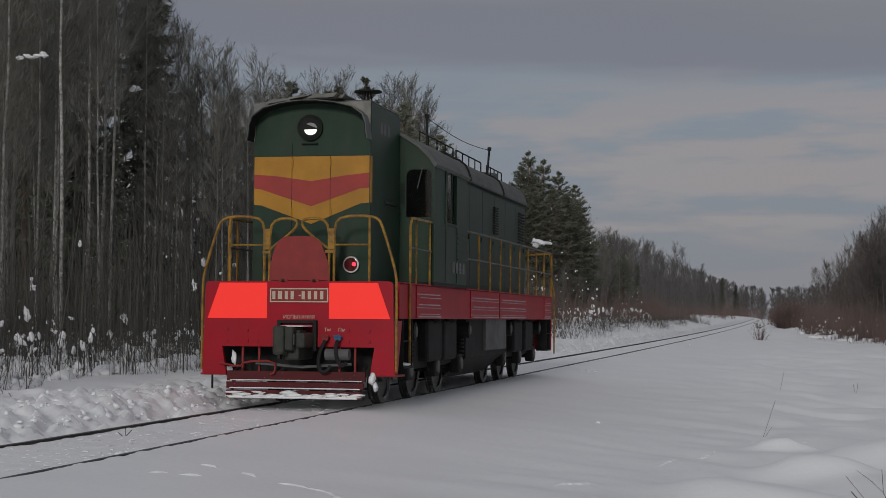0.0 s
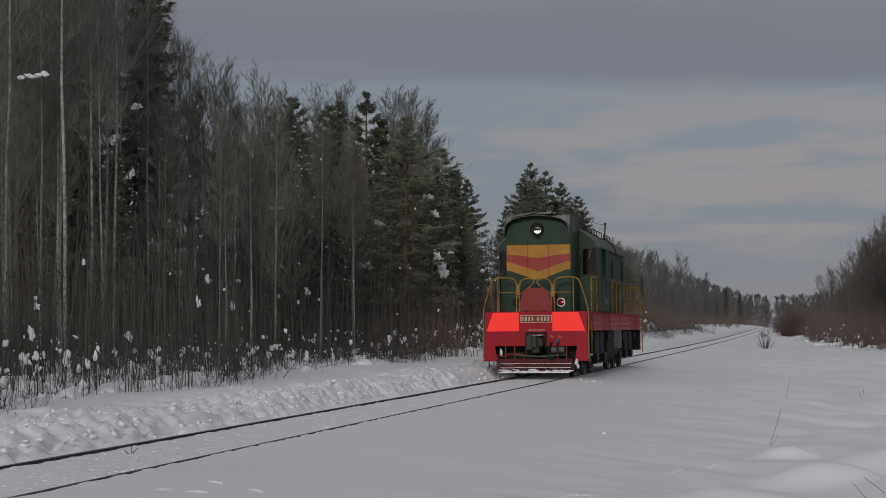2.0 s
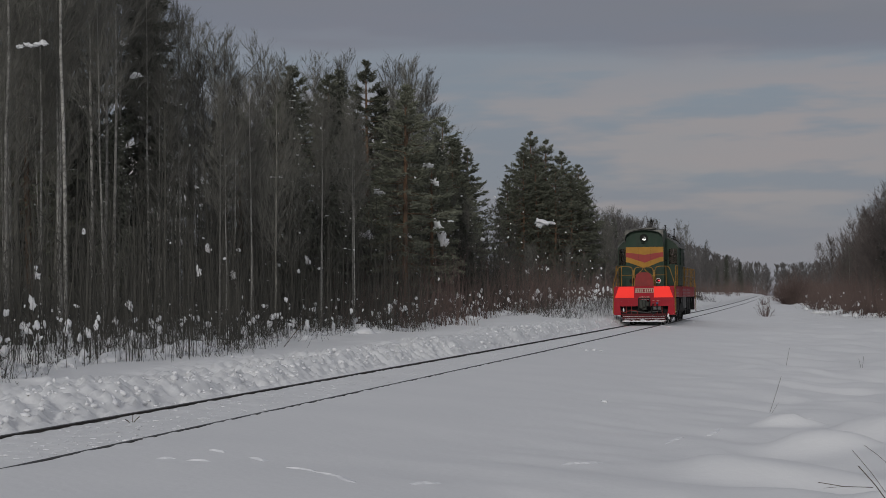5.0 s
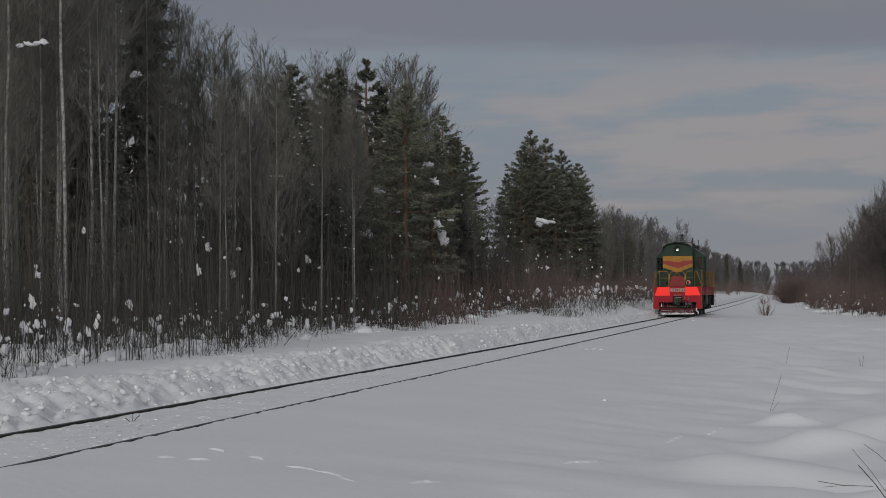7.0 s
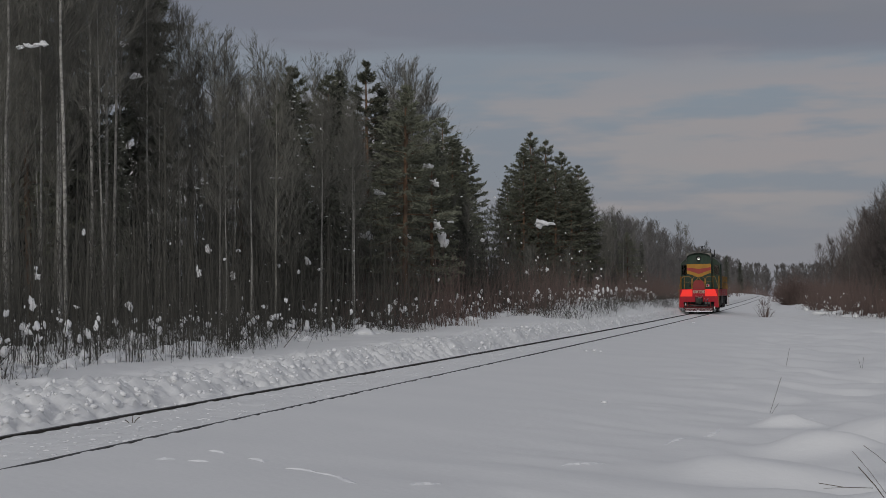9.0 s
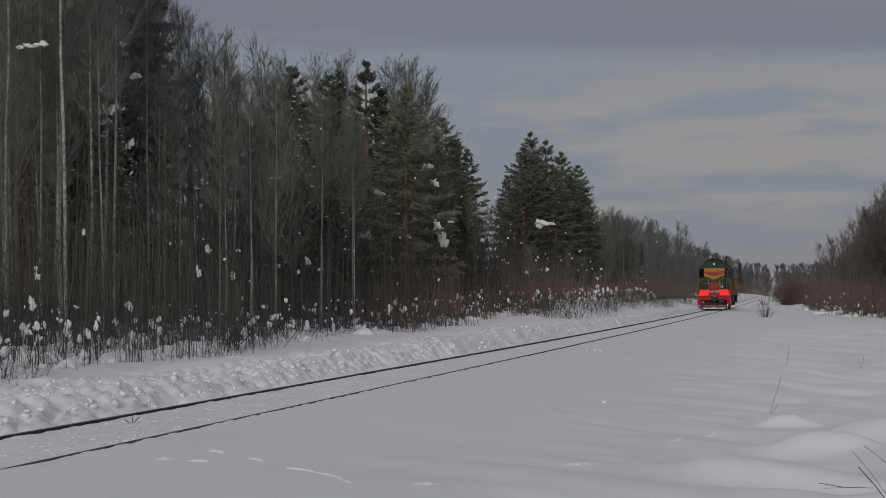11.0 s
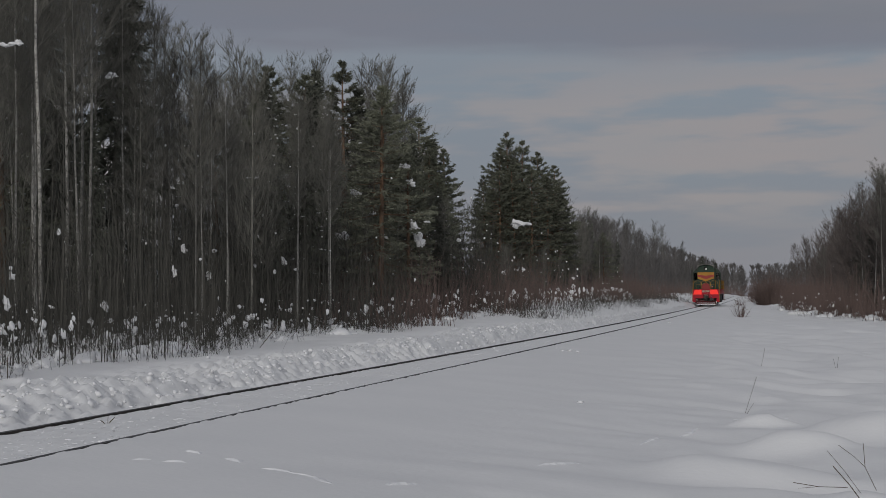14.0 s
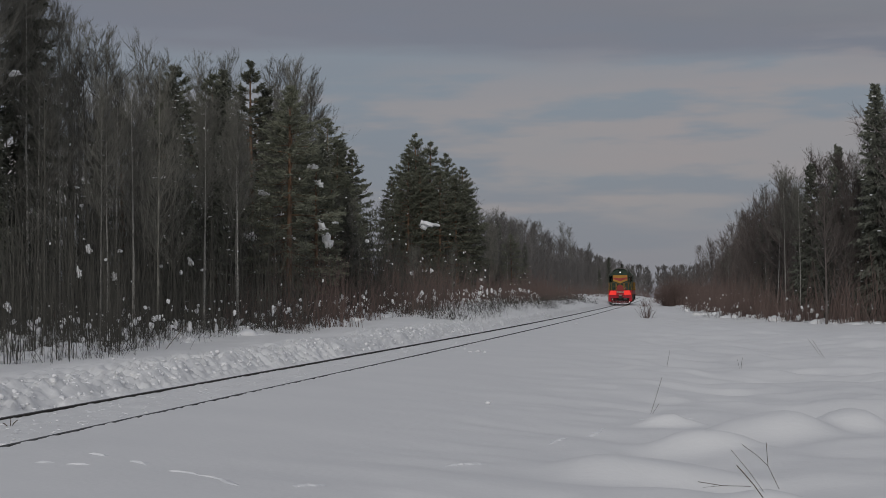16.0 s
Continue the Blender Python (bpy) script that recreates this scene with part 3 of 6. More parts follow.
    part("air_hose", rod([(0.64, -0.09, 1.0), (0.63, -0.18, 0.9), (0.66, -0.2, 0.72), (0.74, -0.2, 0.62), (0.80, -0.16, 0.68)], 0.028, 8, rounds=2), RUBBER, loco, "black rubber air hose")
    part("air_cylinder", cyl((0.46, -0.08, 0.80), (0.82, -0.08, 0.80), 0.085, 14), GREY, loco, "small dusty grey air cylinder")
    for s, xs in ((-1, (0.88, 0.62)), (1, (0.62, 0.86))):
        for x in xs:
            part("notch_rib", box(s * x - 0.015, s * x + 0.015, 0.08, 0.12, 0.5, 0.92), DULL_RED, loco)
    part("notch_back", box(-1.2, 1.2, 0.55, 0.6, 0.45, 1.3), BLACK, loco)
    # plough of three boards
    for i, (z0, z1, y, w) in enumerate(((0.40, 0.545, -0.06, 1.06), (0.285, 0.385, -0.12, 1.05), (0.15, 0.265, -0.19, 1.03))):
        board = part("plough_board", plate([(-w, z0), (w, z0), (w, z1), (-w, z1)], y - 0.03, y + 0.03), BOARD, loco, "dull red timber plough board edged with snow")
        part("snow_edge", rod([(-w + 0.05, y - 0.035, z0 + 0.01), (0, y - 0.04, z0 + 0.012), (w - 0.05, y - 0.035, z0 + 0.01)], 0.007 + 0.003 * i, 5), SNOW_LUMP, board)
    for x in (-0.98, -0.35, 0.35, 0.98):
        part("plough_bracket", rod([(x, -0.12, 0.2), (x, 0.05, 0.52), (x, 0.3, 0.62)], 0.03), BLACK, loco)
    rng = np.random.default_rng(5)
    C = np.stack([rng.uniform(-0.95, 0.98, 70), -0.22 + rng.uniform(-0.01, 0.02, 70), 0.172 + 0.05 * np.abs(rng.normal(0, 0.6, 70))], 1)
    V, F = lumps(C, rng.uniform(0.03, 0.065, (70, 1)) * np.array([[2.4, 0.3, 0.42]]), rng, 1)
    ob = new("caked_snow", tri_mesh("caked_snow", V, F, [SNOW_LUMP], smooth=True))
    ob.parent = loco
    tagged(ob, "snow caked along the lowest plough board")
    for c, r in (((1.16, -0.05, 0.45), (0.05, 0.05, 0.08)), ((1.2, -0.02, 0.33), (0.06, 0.05, 0.05)), ((-1.0, 0.05, 0.72), (0.035, 0.03, 0.10)), ((1.36, 0.95, 0.63), (0.13, 0.2, 0.035))):
        V, F = lumps(np.array([c]), np.array([r]), rng, 2)
        ob = new("clinging_snow", tri_mesh("clinging_snow", V, F, [SNOW_LUMP], smooth=True))
        ob.parent = loco


def build_short_hood():
    y0, y1, w = 0.63, 2.56, 0.925
    arc = [(w, 1.88), (w, 4.06), (0.90, 4.30), (0.83, 4.46), (0.68, 4.55), (0.45, 4.605), (0.2, 4.63)]
    hood = part("short_hood", plate(mirrored(arc), y0, 0.66), GREEN, loco, "dark green short hood with a chevron on its face")
    part("hood_box", box(-w, w, 0.66, y1, 1.88, 4.63, 0.02), GREEN, hood)
    part("hood_top", box(-w + 0.01, w - 0.005, 0.68, 2.5, 4.632, 4.655, 0.008), ROOF, hood)
    # a thin arched visor that juts out before the face, pale outside and green-black inside
    outer = [(0.955, 4.03), (0.932, 4.15), (0.925, 4.26), (0.875, 4.41), (0.71, 4.53), (0.43, 4.60), (0.15, 4.632)]
    inner = [(a - 0.014, z - (0.012 if a < 0.9 else 0.0)) for a, z in outer]
    lining = [(a - 0.012, z - (0.010 if a < 0.9 else 0.0)) for a, z in inner]
    for name, up_, low_, paint, words in (("visor", outer, inner, ROOF, "thin weathered sheet visor over the hood face"), ("visor_lining", inner, lining, GREEN_BLACK, "green-black sheet on the underside of the visor")):
        o, i = (line + [(-a, z) for a, z in reversed(line)] for line in (up_, low_))
        b = bmesh.new()
        for k in range(len(o) - 1):
            plate([o[k], o[k + 1], i[k + 1], i[k]], 0.33, 0.63, bm=b)
        part(name, b, paint, hood, words)
    # pale plates fill both corners outside the arch
    for s in (-1, 1):
        corner = [(0.2, 4.628), (0.924, 4.628), (0.924, 4.03), (0.915, 4.03), (0.89, 4.30), (0.83, 4.45), (0.68, 4.545), (0.45, 4.60)]
        part("corner_panel", plate([(s * a, z) for a, z in corner], 0.618, 0.629), CANVAS, hood, "pale plate set on the hood's corner")
    # torn canvas and battens that lie on the hood
    g = np.random.default_rng(91)
    for k in range(11):
        xa = -0.90 + k * 0.11 + g.uniform(-0.03, 0.03)
        za = 4.645 - 0.16 * max(0, -xa - 0.35) + g.uniform(0.0, 0.03)
        b = plate([(xa, za), (xa + 0.30, za + g.uniform(-0.01, 0.06)), (xa + 0.36, za + 0.035 + g.uniform(0, 0.05)), (xa + 0.12, za + 0.05 + g.uniform(0, 0.03)), (xa - 0.02, za + 0.02)], 0.34 + g.uniform(0, 0.35), 1.0 + g.uniform(0, 0.5))
        part("torn_canvas", b, CANVAS, hood, "ragged weathered canvas lying on the hood")
    # chevron: ochre field, brick red V, both as thin paint layers on the face
    field = part("paint_field", plate([(-w + 0.012, 3.80), (w - 0.012, 3.80), (w - 0.012, 3.085), (0.78, 3.075), (0.0, 2.765), (-0.80, 3.055), (-w + 0.012, 3.065)], y0 - 0.004, y0 + 0.001), YELLOW, hood, "ochre yellow field with a pointed foot")
    part("chevron", plate([(-w + 0.014, 3.53), (-0.55, 3.50), (0.0, 3.42), (0.52, 3.50), (w - 0.014, 3.54), (w - 0.014, 3.31), (0.76, 3.30), (0.0, 3.035), (-0.80, 3.30), (-w + 0.014, 3.315)], y0 - 0.008, y0 - 0.003), CHEVRON, field, "brick red V-shaped stripe")
    part("side_field", plate([(y0 + 0.01, 3.80), (y0 + 0.115, 3.80), (y0 + 0.115, 3.09), (y0 + 0.01, 3.09)], w, w + 0.004, axis="x"), YELLOW, hood)
    part("side_field", plate([(y0 + 0.01, 3.80), (y0 + 0.115, 3.80), (y0 + 0.115, 3.09), (y0 + 0.01, 3.09)], -w - 0.004, -w, axis="x"), YELLOW, hood)
    for x in (-0.31, 0.30):
        part("door_seam", box(x - 0.003, x + 0.003, y0 - 0.010, y0 - 0.002, 2.0, 3.82 if x > 0 else 4.0), BLACK, hood)
        for z in (2.95, 3.70):
            part("door_hinge", cyl((x + 0.012, y0 - 0.012, z - 0.06), (x + 0.012, y0 - 0.012, z + 0.06), 0.012, 6), YELLOW, hood)
    part("drip_seam", box(-w, w, y0 - 0.006, y0, 3.812, 3.83), GREEN, hood)
    # headlamp in a sunken ring
    ring = part("headlamp_ring", cyl((-0.02, y0 - 0.05, 4.235), (-0.02, y0 + 0.01, 4.235), 0.20, 28), GREEN_BLACK, hood, "round sooty headlamp housing")
    part("reflector", cyl((-0.02, y0 - 0.056, 4.235), (-0.02, y0 - 0.046, 4.235), 0.15, 24), DARK, ring)
    half = [(0.10 * math.cos(a) - 0.005, 0.085 * math.sin(a)) for a in np.linspace(0, math.pi, 12)]
    part("upper_lens", plate([(x, z + 4.225) for x, z in half[:9]], y0 - 0.064, y0 - 0.055), DULL_LENS, ring)
    # small glow added to whiten the lower half; no lit bulb is known
    part("lens", plate([(x, 4.205 - z) for x, z in half], y0 - 0.064, y0 - 0.055), LENS_GLOW, ring, "white lower half of the headlamp lens with an added glow")
    part("foot_rail", box(-0.15, 0.1, y0 - 0.06, y0, 3.985, 4.0), BLACK, hood)
    # tail lamp
    tail = part("tail_lamp", cyl((0.65, y0 - 0.06, 2.145), (0.65, y0 + 0.01, 2.145), 0.125, 24), CHROME, hood, "round tail lamp with a bright rim")
    part("tail_lens", cyl((0.65, y0 - 0.066, 2.145), (0.65, y0 - 0.058, 2.145), 0.103, 24), TAIL_LENS, tail)
    part("bulb", cyl((0.70, y0 - 0.074, 2.15), (0.70, y0 - 0.064, 2.15), 0.030, 12), TAIL, tail, "small lit red bulb")
    part("tail_lamp", cyl((-0.65, y0 - 0.05, 2.145), (-0.65, y0 + 0.01, 2.145), 0.11, 24), BLACK, hood)
    # numbers on the side become bars
    for s in (-1, 1):
        for k in range(3):
            part("number_bar", box(s * w if s > 0 else -w - 0.003, w + 0.003 if s > 0 else -w, 1.25 + k * 0.22, 1.38 + k * 0.22, 4.20, 4.38), GREY, hood)
        part("side_vent", box(min(s * 0.93, s * 0.96), max(s * 0.93, s * 0.96), 1.55, 2.3, 3.13, 3.18), BLACK, hood)
    # roof gear
    part("roof_hatch", box(-0.55, 0.35, 0.7, 1.9, 4.63, 4.72, 0.03), ROOF, hood)
    b = rod([(-0.85, 0.75, 4.52), (-0.3, 0.72, 4.68), (0.2, 0.72, 4.69)], 0.02)
    part("roof_conduit", b, GREY, hood)
    ax, ay = 0.10, 3.6
    base = part("antenna", cyl((ax, ay, 4.50), (ax, ay, 4.74), 0.11, 12, 0.05), BLACK, loco, "black disc antenna on a tripod")
    b = bmesh.new()
    for k in range(4):
        a = k * math.pi / 2 + 0.4
        rod([(ax + 0.17 * math.cos(a), ay + 0.17 * math.sin(a), 4.5), (ax + 0.04 * math.cos(a), ay + 0.04 * math.sin(a), 5.19)], 0.013, 5, bm=b)
    part("tripod", b, BLACK, base)
    part("disc", cyl((ax, ay, 5.19), (ax, ay, 5.212), 0.235, 20), BLACK, base)
    part("tip", cyl((ax, ay, 5.21), (ax, ay, 5.28), 0.04, 8), BLACK, base)


def build_cab():
    y0, y1, w = 2.56, 5.32, 1.5
    cab = part("cab_floor", box(-w, w, y0, y1, 1.87, 1.93), BLACK, loco, "dark green driver's cab with an arched roof")
    for s in (-1, 1):
        def x_box(a, b_, c, d, e, f):
            return box(min(s * a, s * b_), max(s * a, s * b_), c, d, e, f)
        b = bmesh.new()
        plate([(s * 0.90, 1.93), (s * 1.5, 1.93), (s * 1.5, 2.98), (s * 0.90, 2.98)], y0, y0 + 0.05, bm=b)
        plate([(s * 0.90, 2.98), (s * 1.03, 2.98), (s * 1.03, 3.68), (s * 1.06, 3.73), (s * 1.11, 3.76), (s * 0.90, 3.76)], y0, y0 + 0.05, bm=b)
        plate([(s * 1.455, 2.98), (s * 1.5, 2.98), (s * 1.5, 3.76), (s * 1.37, 3.76), (s * 1.43, 3.73), (s * 1.455, 3.67)], y0, y0 + 0.05, bm=b)
        plate([(s * 0.90, 3.76), (s * 1.5, 3.76), (s * 1.5, 3.86), (s * 1.40, 4.0), (s * 1.25, 4.14), (s * 0.97, 4.31), (s * 0.90, 4.34)], y0, y0 + 0.05, bm=b)
        part("front_wall", b, GREEN, cab)
        part("front_window", plate([(s * 1.03, 2.98), (s * 1.455, 2.98), (s * 1.455, 3.76), (s * 1.03, 3.76)], y0 + 0.02, y0 + 0.028), GLASS, cab, "cab window with grey-tinted glass")
        fr = bmesh.new()
        for a, c, e, f in ((1.02, 1.465, 2.955, 2.98), (1.06, 1.43, 3.76, 3.78), (1.012, 1.03, 2.955, 3.70), (1.455, 1.472, 2.955, 3.70)):
            x_box_b = (min(s * a, s * c), max(s * a, s * c))
            box(x_box_b[0], x_box_b[1], y0 - 0.015, y0 + 0.0, e, f, bm=fr)
        part("window_frame", fr, GREEN, cab)
        part("wiper", rod([(s * 1.30, y0 - 0.03, 3.78), (s * 1.22, y0 - 0.03, 3.45)], 0.010, 5), GREY, cab)
        # louvre slats beside the window
        lv = bmesh.new()
        for k in range(9):
            box(min(s * 0.935, s * 1.005), max(s * 0.935, s * 1.005), y0 - 0.02, y0, 3.20 + k * 0.038, 3.216 + k * 0.038, bm=lv)
        part("louvre", lv, BLACK, cab)
        # side wall round the sliding window
        b = bmesh.new()
        lo, hi = (1.45, 1.5)
        for c, d, e, f in ((y0 + 0.05, y1, 1.93, 2.95), (y0 + 0.05, 3.45, 2.95, 3.84), (4.30, y1, 2.95, 3.84), (3.45, 4.30, 3.80, 3.84)):
            box(min(s * lo, s * hi), max(s * lo, s * hi), c, d, e, f, bm=b)
        part("side_wall", b, GREEN, cab)
        part("side_window", box(min(s * 1.46, s * 1.468), max(s * 1.46, s * 1.468), 3.45, 4.30, 2.95, 3.80), GLASS, cab)
        fr = bmesh.new()
        for c, d, e, f in ((3.40, 4.35, 2.91, 2.95), (3.40, 4.35, 3.80, 3.84), (3.40, 3.45, 2.95, 3.80), (4.30, 4.35, 2.95, 3.80), (3.86, 3.89, 2.95, 3.80)):
            box(min(s * 1.5, s * 1.52), max(s * 1.5, s * 1.52), c, d, e, f, bm=fr)
        part("window_frame", fr, GREEN, cab)
        for z in (2.18, 2.35, 2.50, 2.62, 2.72, 2.80):
            part("panel_strip", box(min(s * 1.5, s * 1.515), max(s * 1.5, s * 1.515), 4.45, 5.25, z, z + 0.025), GREEN, cab)
        for c in (3.45, 4.38):
            part("panel_strip", box(min(s * 1.5, s * 1.512), max(s * 1.5, s * 1.512), c, c + 0.025, 1.95, 2.9), GREEN, cab)
        for k in range(4):
            part("number_bar", box(min(s * 1.5, s * 1.516), max(s * 1.5, s * 1.516), 4.0 + k * 0.28, 4.18 + k * 0.28, 2.12, 2.30), GREY, cab)
    # arched roof sheet with an overhang
    arc = [(1.56, 3.84), (1.45, 3.99), (1.27, 4.16), (0.98, 4.345), (0.6, 4.47), (0.25, 4.52)]
    top = arc + [(-a, z) for a, z in reversed(arc)]
    b = plate(top + [(c * 0.97, z - 0.04) for c, z in reversed(top)], y0 - 0.06, y1 + 0.04)
    part("cab_roof", b, ROOF, cab, "grey weathered arched cab roof", smooth=False)
    part("rear_wall", plate(mirrored([(1.5, 1.93), (1.5, 3.86), (1.25, 4.14), (0.9, 4.32)]), y1 - 0.05, y1), GREEN, cab)
    part("seat", box(0.55, 1.05, 3.5, 4.1, 1.95, 2.9, 0.06), DARK, cab)


def build_long_hood():
    y0, y1, w = 5.33, 15.2, 0.95
    body = part("long_hood", box(-w, w, y0, y1, 1.88, 4.06), GREEN, loco, "long dark green engine hood with doors and louvres")
    # rounded roof
    arc = [(w + 0.03, 4.03), (w + 0.03, 4.08), (0.94, 4.22), (0.87, 4.35), (0.74, 4.45), (0.55, 4.52), (0.3, 4.55)]
    b = plate(mirrored(arc), y0 - 0.02, 12.0)
    part("hood_roof", b, ROOF, body, "grey dusty rounded hood roof")
    arc2 = [(a + 0.015, z + 0.015) for a, z in arc]
    part("radiator_roof", plate(mirrored(arc2), 12.0, y1 + 0.03), ROOF, body)
    part("end_cap", plate(mirrored([(0.93, 1.9), (0.93, 4.05), (0.84, 4.28), (0.6, 4.44)]), y1, y1 + 0.12), GREEN, body)
    for s in (-1, 1):
        for k in range(7):
            ya = y0 + 0.25 + k * 1.36
            part("hood_door", box(min(s * w, s * (w + 0.025)), max(s * w, s * (w + 0.012)), ya, ya + 1.335, 2.0, 3.95, 0.004), GREEN, body)
            part("door_latch", box(min(s * (w + 0.01), s * (w + 0.03)), max(s * (w + 0.01), s * (w + 0.03)), ya + 1.2, ya + 1.24, 2.9, 3.0), GREEN, body)
        for ya, yb, za, zb in ((5.5, 6.0, 3.0, 3.8), (10.85, 11.35, 3.15, 3.75), (14.1, 14.95, 3.1, 3.85)):
            lv = bmesh.new()
            for k in range(11):
                z = za + k * (zb - za) / 11
                box(min(s * (w + 0.02), s * (w + 0.05)), max(s * (w + 0.02), s * (w + 0.05)), ya, yb, z, z + 0.028, bm=lv)
            part("louvre", lv, BLACK, body)
        part("gutter", rod([(s * (w + 0.045), y0, 4.02), (s * (w + 0.045), y1, 4.02)], 0.018, 5), BLACK, body)
    for y in (8.2, 12.0):
        b = bmesh.new()
        pts = [(a + 0.02, z + 0.02) for a, z in arc]
        rod([(a, y, z) for a, z in pts] + [(-a, y, z) for a, z in reversed(pts)], 0.02, 5, bm=b)
        part("roof_seam", b, BLACK, body)
    # roof walkway rails
    for s in (-1, 1):
        for ya, yb in ((5.6, 8.6), (8.9, 11.6), (12.3, 14.2)):
            rail = part("roof_rail", rod([(s * 0.55, ya, 4.50), (s * 0.55, ya, 4.74), (s * 0.55, yb, 4.74), (s * 0.55, yb, 4.50)], 0.016, 5), BLACK, body, "dark tubular rail on the hood roof")
            for k in range(1, 4):
                y = ya + k * (yb - ya) / 4
                part("stanchion", rod([(s * 0.55, y, 4.50), (s * 0.55, y, 4.74)], 0.014, 5), BLACK, rail)
    part("exhaust_stack", box(-0.28, 0.28, 9.0, 9.7, 4.5, 4.75, 0.03), BLACK, body)
    part("roof_fan_cover", cyl((0, 13.4, 4.5), (0, 13.4, 4.66), 0.6, 24), ROOF, body)
    mast = part("aerial_mast", rod([(0.62, 5.9, 4.45), (0.62, 5.9, 5.06)], 0.026, 6), BLACK, loco, "short dark aerial mast")
    part("insulator", cyl((0.62, 5.9, 5.02), (0.62, 5.9, 5.09), 0.045, 8), BLACK, mast)
    mast = part("aerial_mast", rod([(0.62, 12.0, 4.5), (0.62, 12.25, 5.12)], 0.026, 6), BLACK, loco, "short dark aerial mast")
    part("insulator", cyl((0.62, 12.24, 5.08), (0.62, 12.26, 5.14), 0.045, 8), BLACK, mast)
    part("aerial_wire", rod([(0.62, 5.9, 5.02)] + [(0.62, 5.9 + k * 6.33 / 8, 5.03 + 0.05 * k / 8 - 0.10 * math.sin(math.pi * k / 8)) for k in range(1, 8)] + [(0.62, 12.23, 5.08)], 0.007, 4), BLACK, loco)


def build_frame():
    part("deck", box(-1.35, 1.35, 0.08, 16.2, 1.78, 1.872), BLACK, loco)
    for s in (-1, 1):
        def sx(a, b_):
            return min(s * a, s * b_), max(s * a, s * b_)
        sill = part("side_sill", box(*sx(1.36, 1.44), 0.45, 16.2, 1.33, 1.86, 0.01), RED, loco, "red side sill with pale worn stripes")
        for ya, yb in ((1.55, 3.35), (5.95, 8.9), (9.0, 12.3), (15.05, 16.15)):
            pan = part("striped_panel", box(*sx(1.44, 1.455), ya, yb, 1.345, 1.85), RED, sill)
            for i, (z, hgt) in enumerate(((1.355, 0.022), (1.40, 0.012), (1.50, 0.012), (1.545, 0.02), (1.66, 0.012), (1.71, 0.018))):
                inset = 0.12 * ((i * 7 + int(ya)) % 3)
                part("pale_stripe", box(*sx(1.455, 1.459), ya + inset, yb - 0.08 * (i % 2), z, z + hgt), GREY_PAINT, pan)
        part("sill_lip", box(*sx(1.40, 1.465), 0.45, 16.2, 1.862, 1.88), RED, sill)
        # handrail beside the cab and along the hood
        r = 0.02
        a = part("side_handrail", rod([(s * 1.46, 1.05, 0.62), (s * 1.46, 1.05, 2.88), (s * 1.46, 3.22, 2.90), (s * 1.46, 3.22, 1.88)], r, rounds=1), RAIL_YELLOW, loco, "yellow handrail beside the cab steps")
        for y in (1.45, 2.42):
            part("post", rod([(s * 1.46, y, 1.88), (s * 1.46, y, 2.88)], r * 0.9), RAIL_YELLOW, a)
        part("lower_rail", rod([(s * 1.46, 1.05, 2.42), (s * 1.46, 3.22, 2.42)], r * 0.7), GREY, a)
        a = part("side_handrail", rod([(s * 1.46, 5.40, 2.92), (s * 1.46, 16.15, 2.94)], r), GREY, loco, "long walkway handrail on yellow posts")
        part("lower_rail", rod([(s * 1.46, 5.40, 2.42), (s * 1.46, 16.15, 2.43)], r * 0.8), GREY, a)
        for k in range(10):
            y = 5.45 + k * 1.18
            part("post", rod([(s * 1.46, y, 1.88), (s * 1.46, y, 2.93)], r), RAIL_YELLOW, a)
        part("end_handrail", rod([(s * 0.5, 16.2, 1.9), (s * 0.5, 16.2, 2.85), (s * 1.2, 16.2, 2.93), (s * 1.46, 16.2, 2.92), (s * 1.46, 16.2, 2.2), (s * 1.52, 16.22, 2.0), (s * 1.52, 16.22, 0.5)], r, rounds=1), RAIL_YELLOW, loco)
        # steps at the corners
        for yy in (0.7, 15.5):
            st = part("step_ladder", box(*sx(1.18, 1.46), yy, yy + 0.62, 0.58, 0.61), BLACK, loco, "black steel corner steps")
            part("step", box(*sx(1.22, 1.44), yy, yy + 0.62, 0.98, 1.0), BLACK, st)
            for y in (yy, yy + 0.6):
                part("string", box(*sx(1.2, 1.44), y, y + 0.02, 0.58, 1.34), BLACK, st)
        # equipment under the frame
        part("side_box", box(*sx(1.10, 1.36), 8.0, 10.3, 0.72, 1.35, 0.02), GREY, loco, "dusty grey equipment box under the sill")
        for y in (1.9, 6.35, 10.9, 14.9):
            res = part("air_cylinder", cyl((s * 0.9, y, 1.13), (s * 1.36, y, 1.13), 0.15, 16), BLACK, loco)
            part("cap", cyl((s * 1.36, y, 1.13), (s * 1.375, y, 1.13), 0.085, 12), GREY, res)
        for ya, yb in ((2.95, 4.05), (4.25, 5.3), (11.5, 12.6), (13.0, 14.1)):
            bin_ = part("sand_box", box(*sx(1.10, 1.33), ya, yb, 0.62, 1.31, 0.06), BLACK, loco)
            part("filler_cap", cyl((s * 1.25, (ya + yb) / 2, 1.30), (s * 1.40, (ya + yb) / 2, 1.36), 0.07, 10), BLACK, bin_)
        for y in (3.1, 3.5, 4.1, 4.7, 5.3, 11.6, 12.6, 13.6):
            part("conduit", rod([(s * 1.28, y, 1.33), (s * 1.28, y + 0.06, 0.75)], 0.045, 6), BLACK, loco)
    part("end_beam", box(-1.45, 1.45, 16.18, 16.26, 0.6, 1.87), RED, loco)
    tank = bmesh.new()
    plate(mirrored([(1.30, 1.33), (1.30, 0.62), (0.82, 0.24)]), 6.25, 10.4, bm=tank)
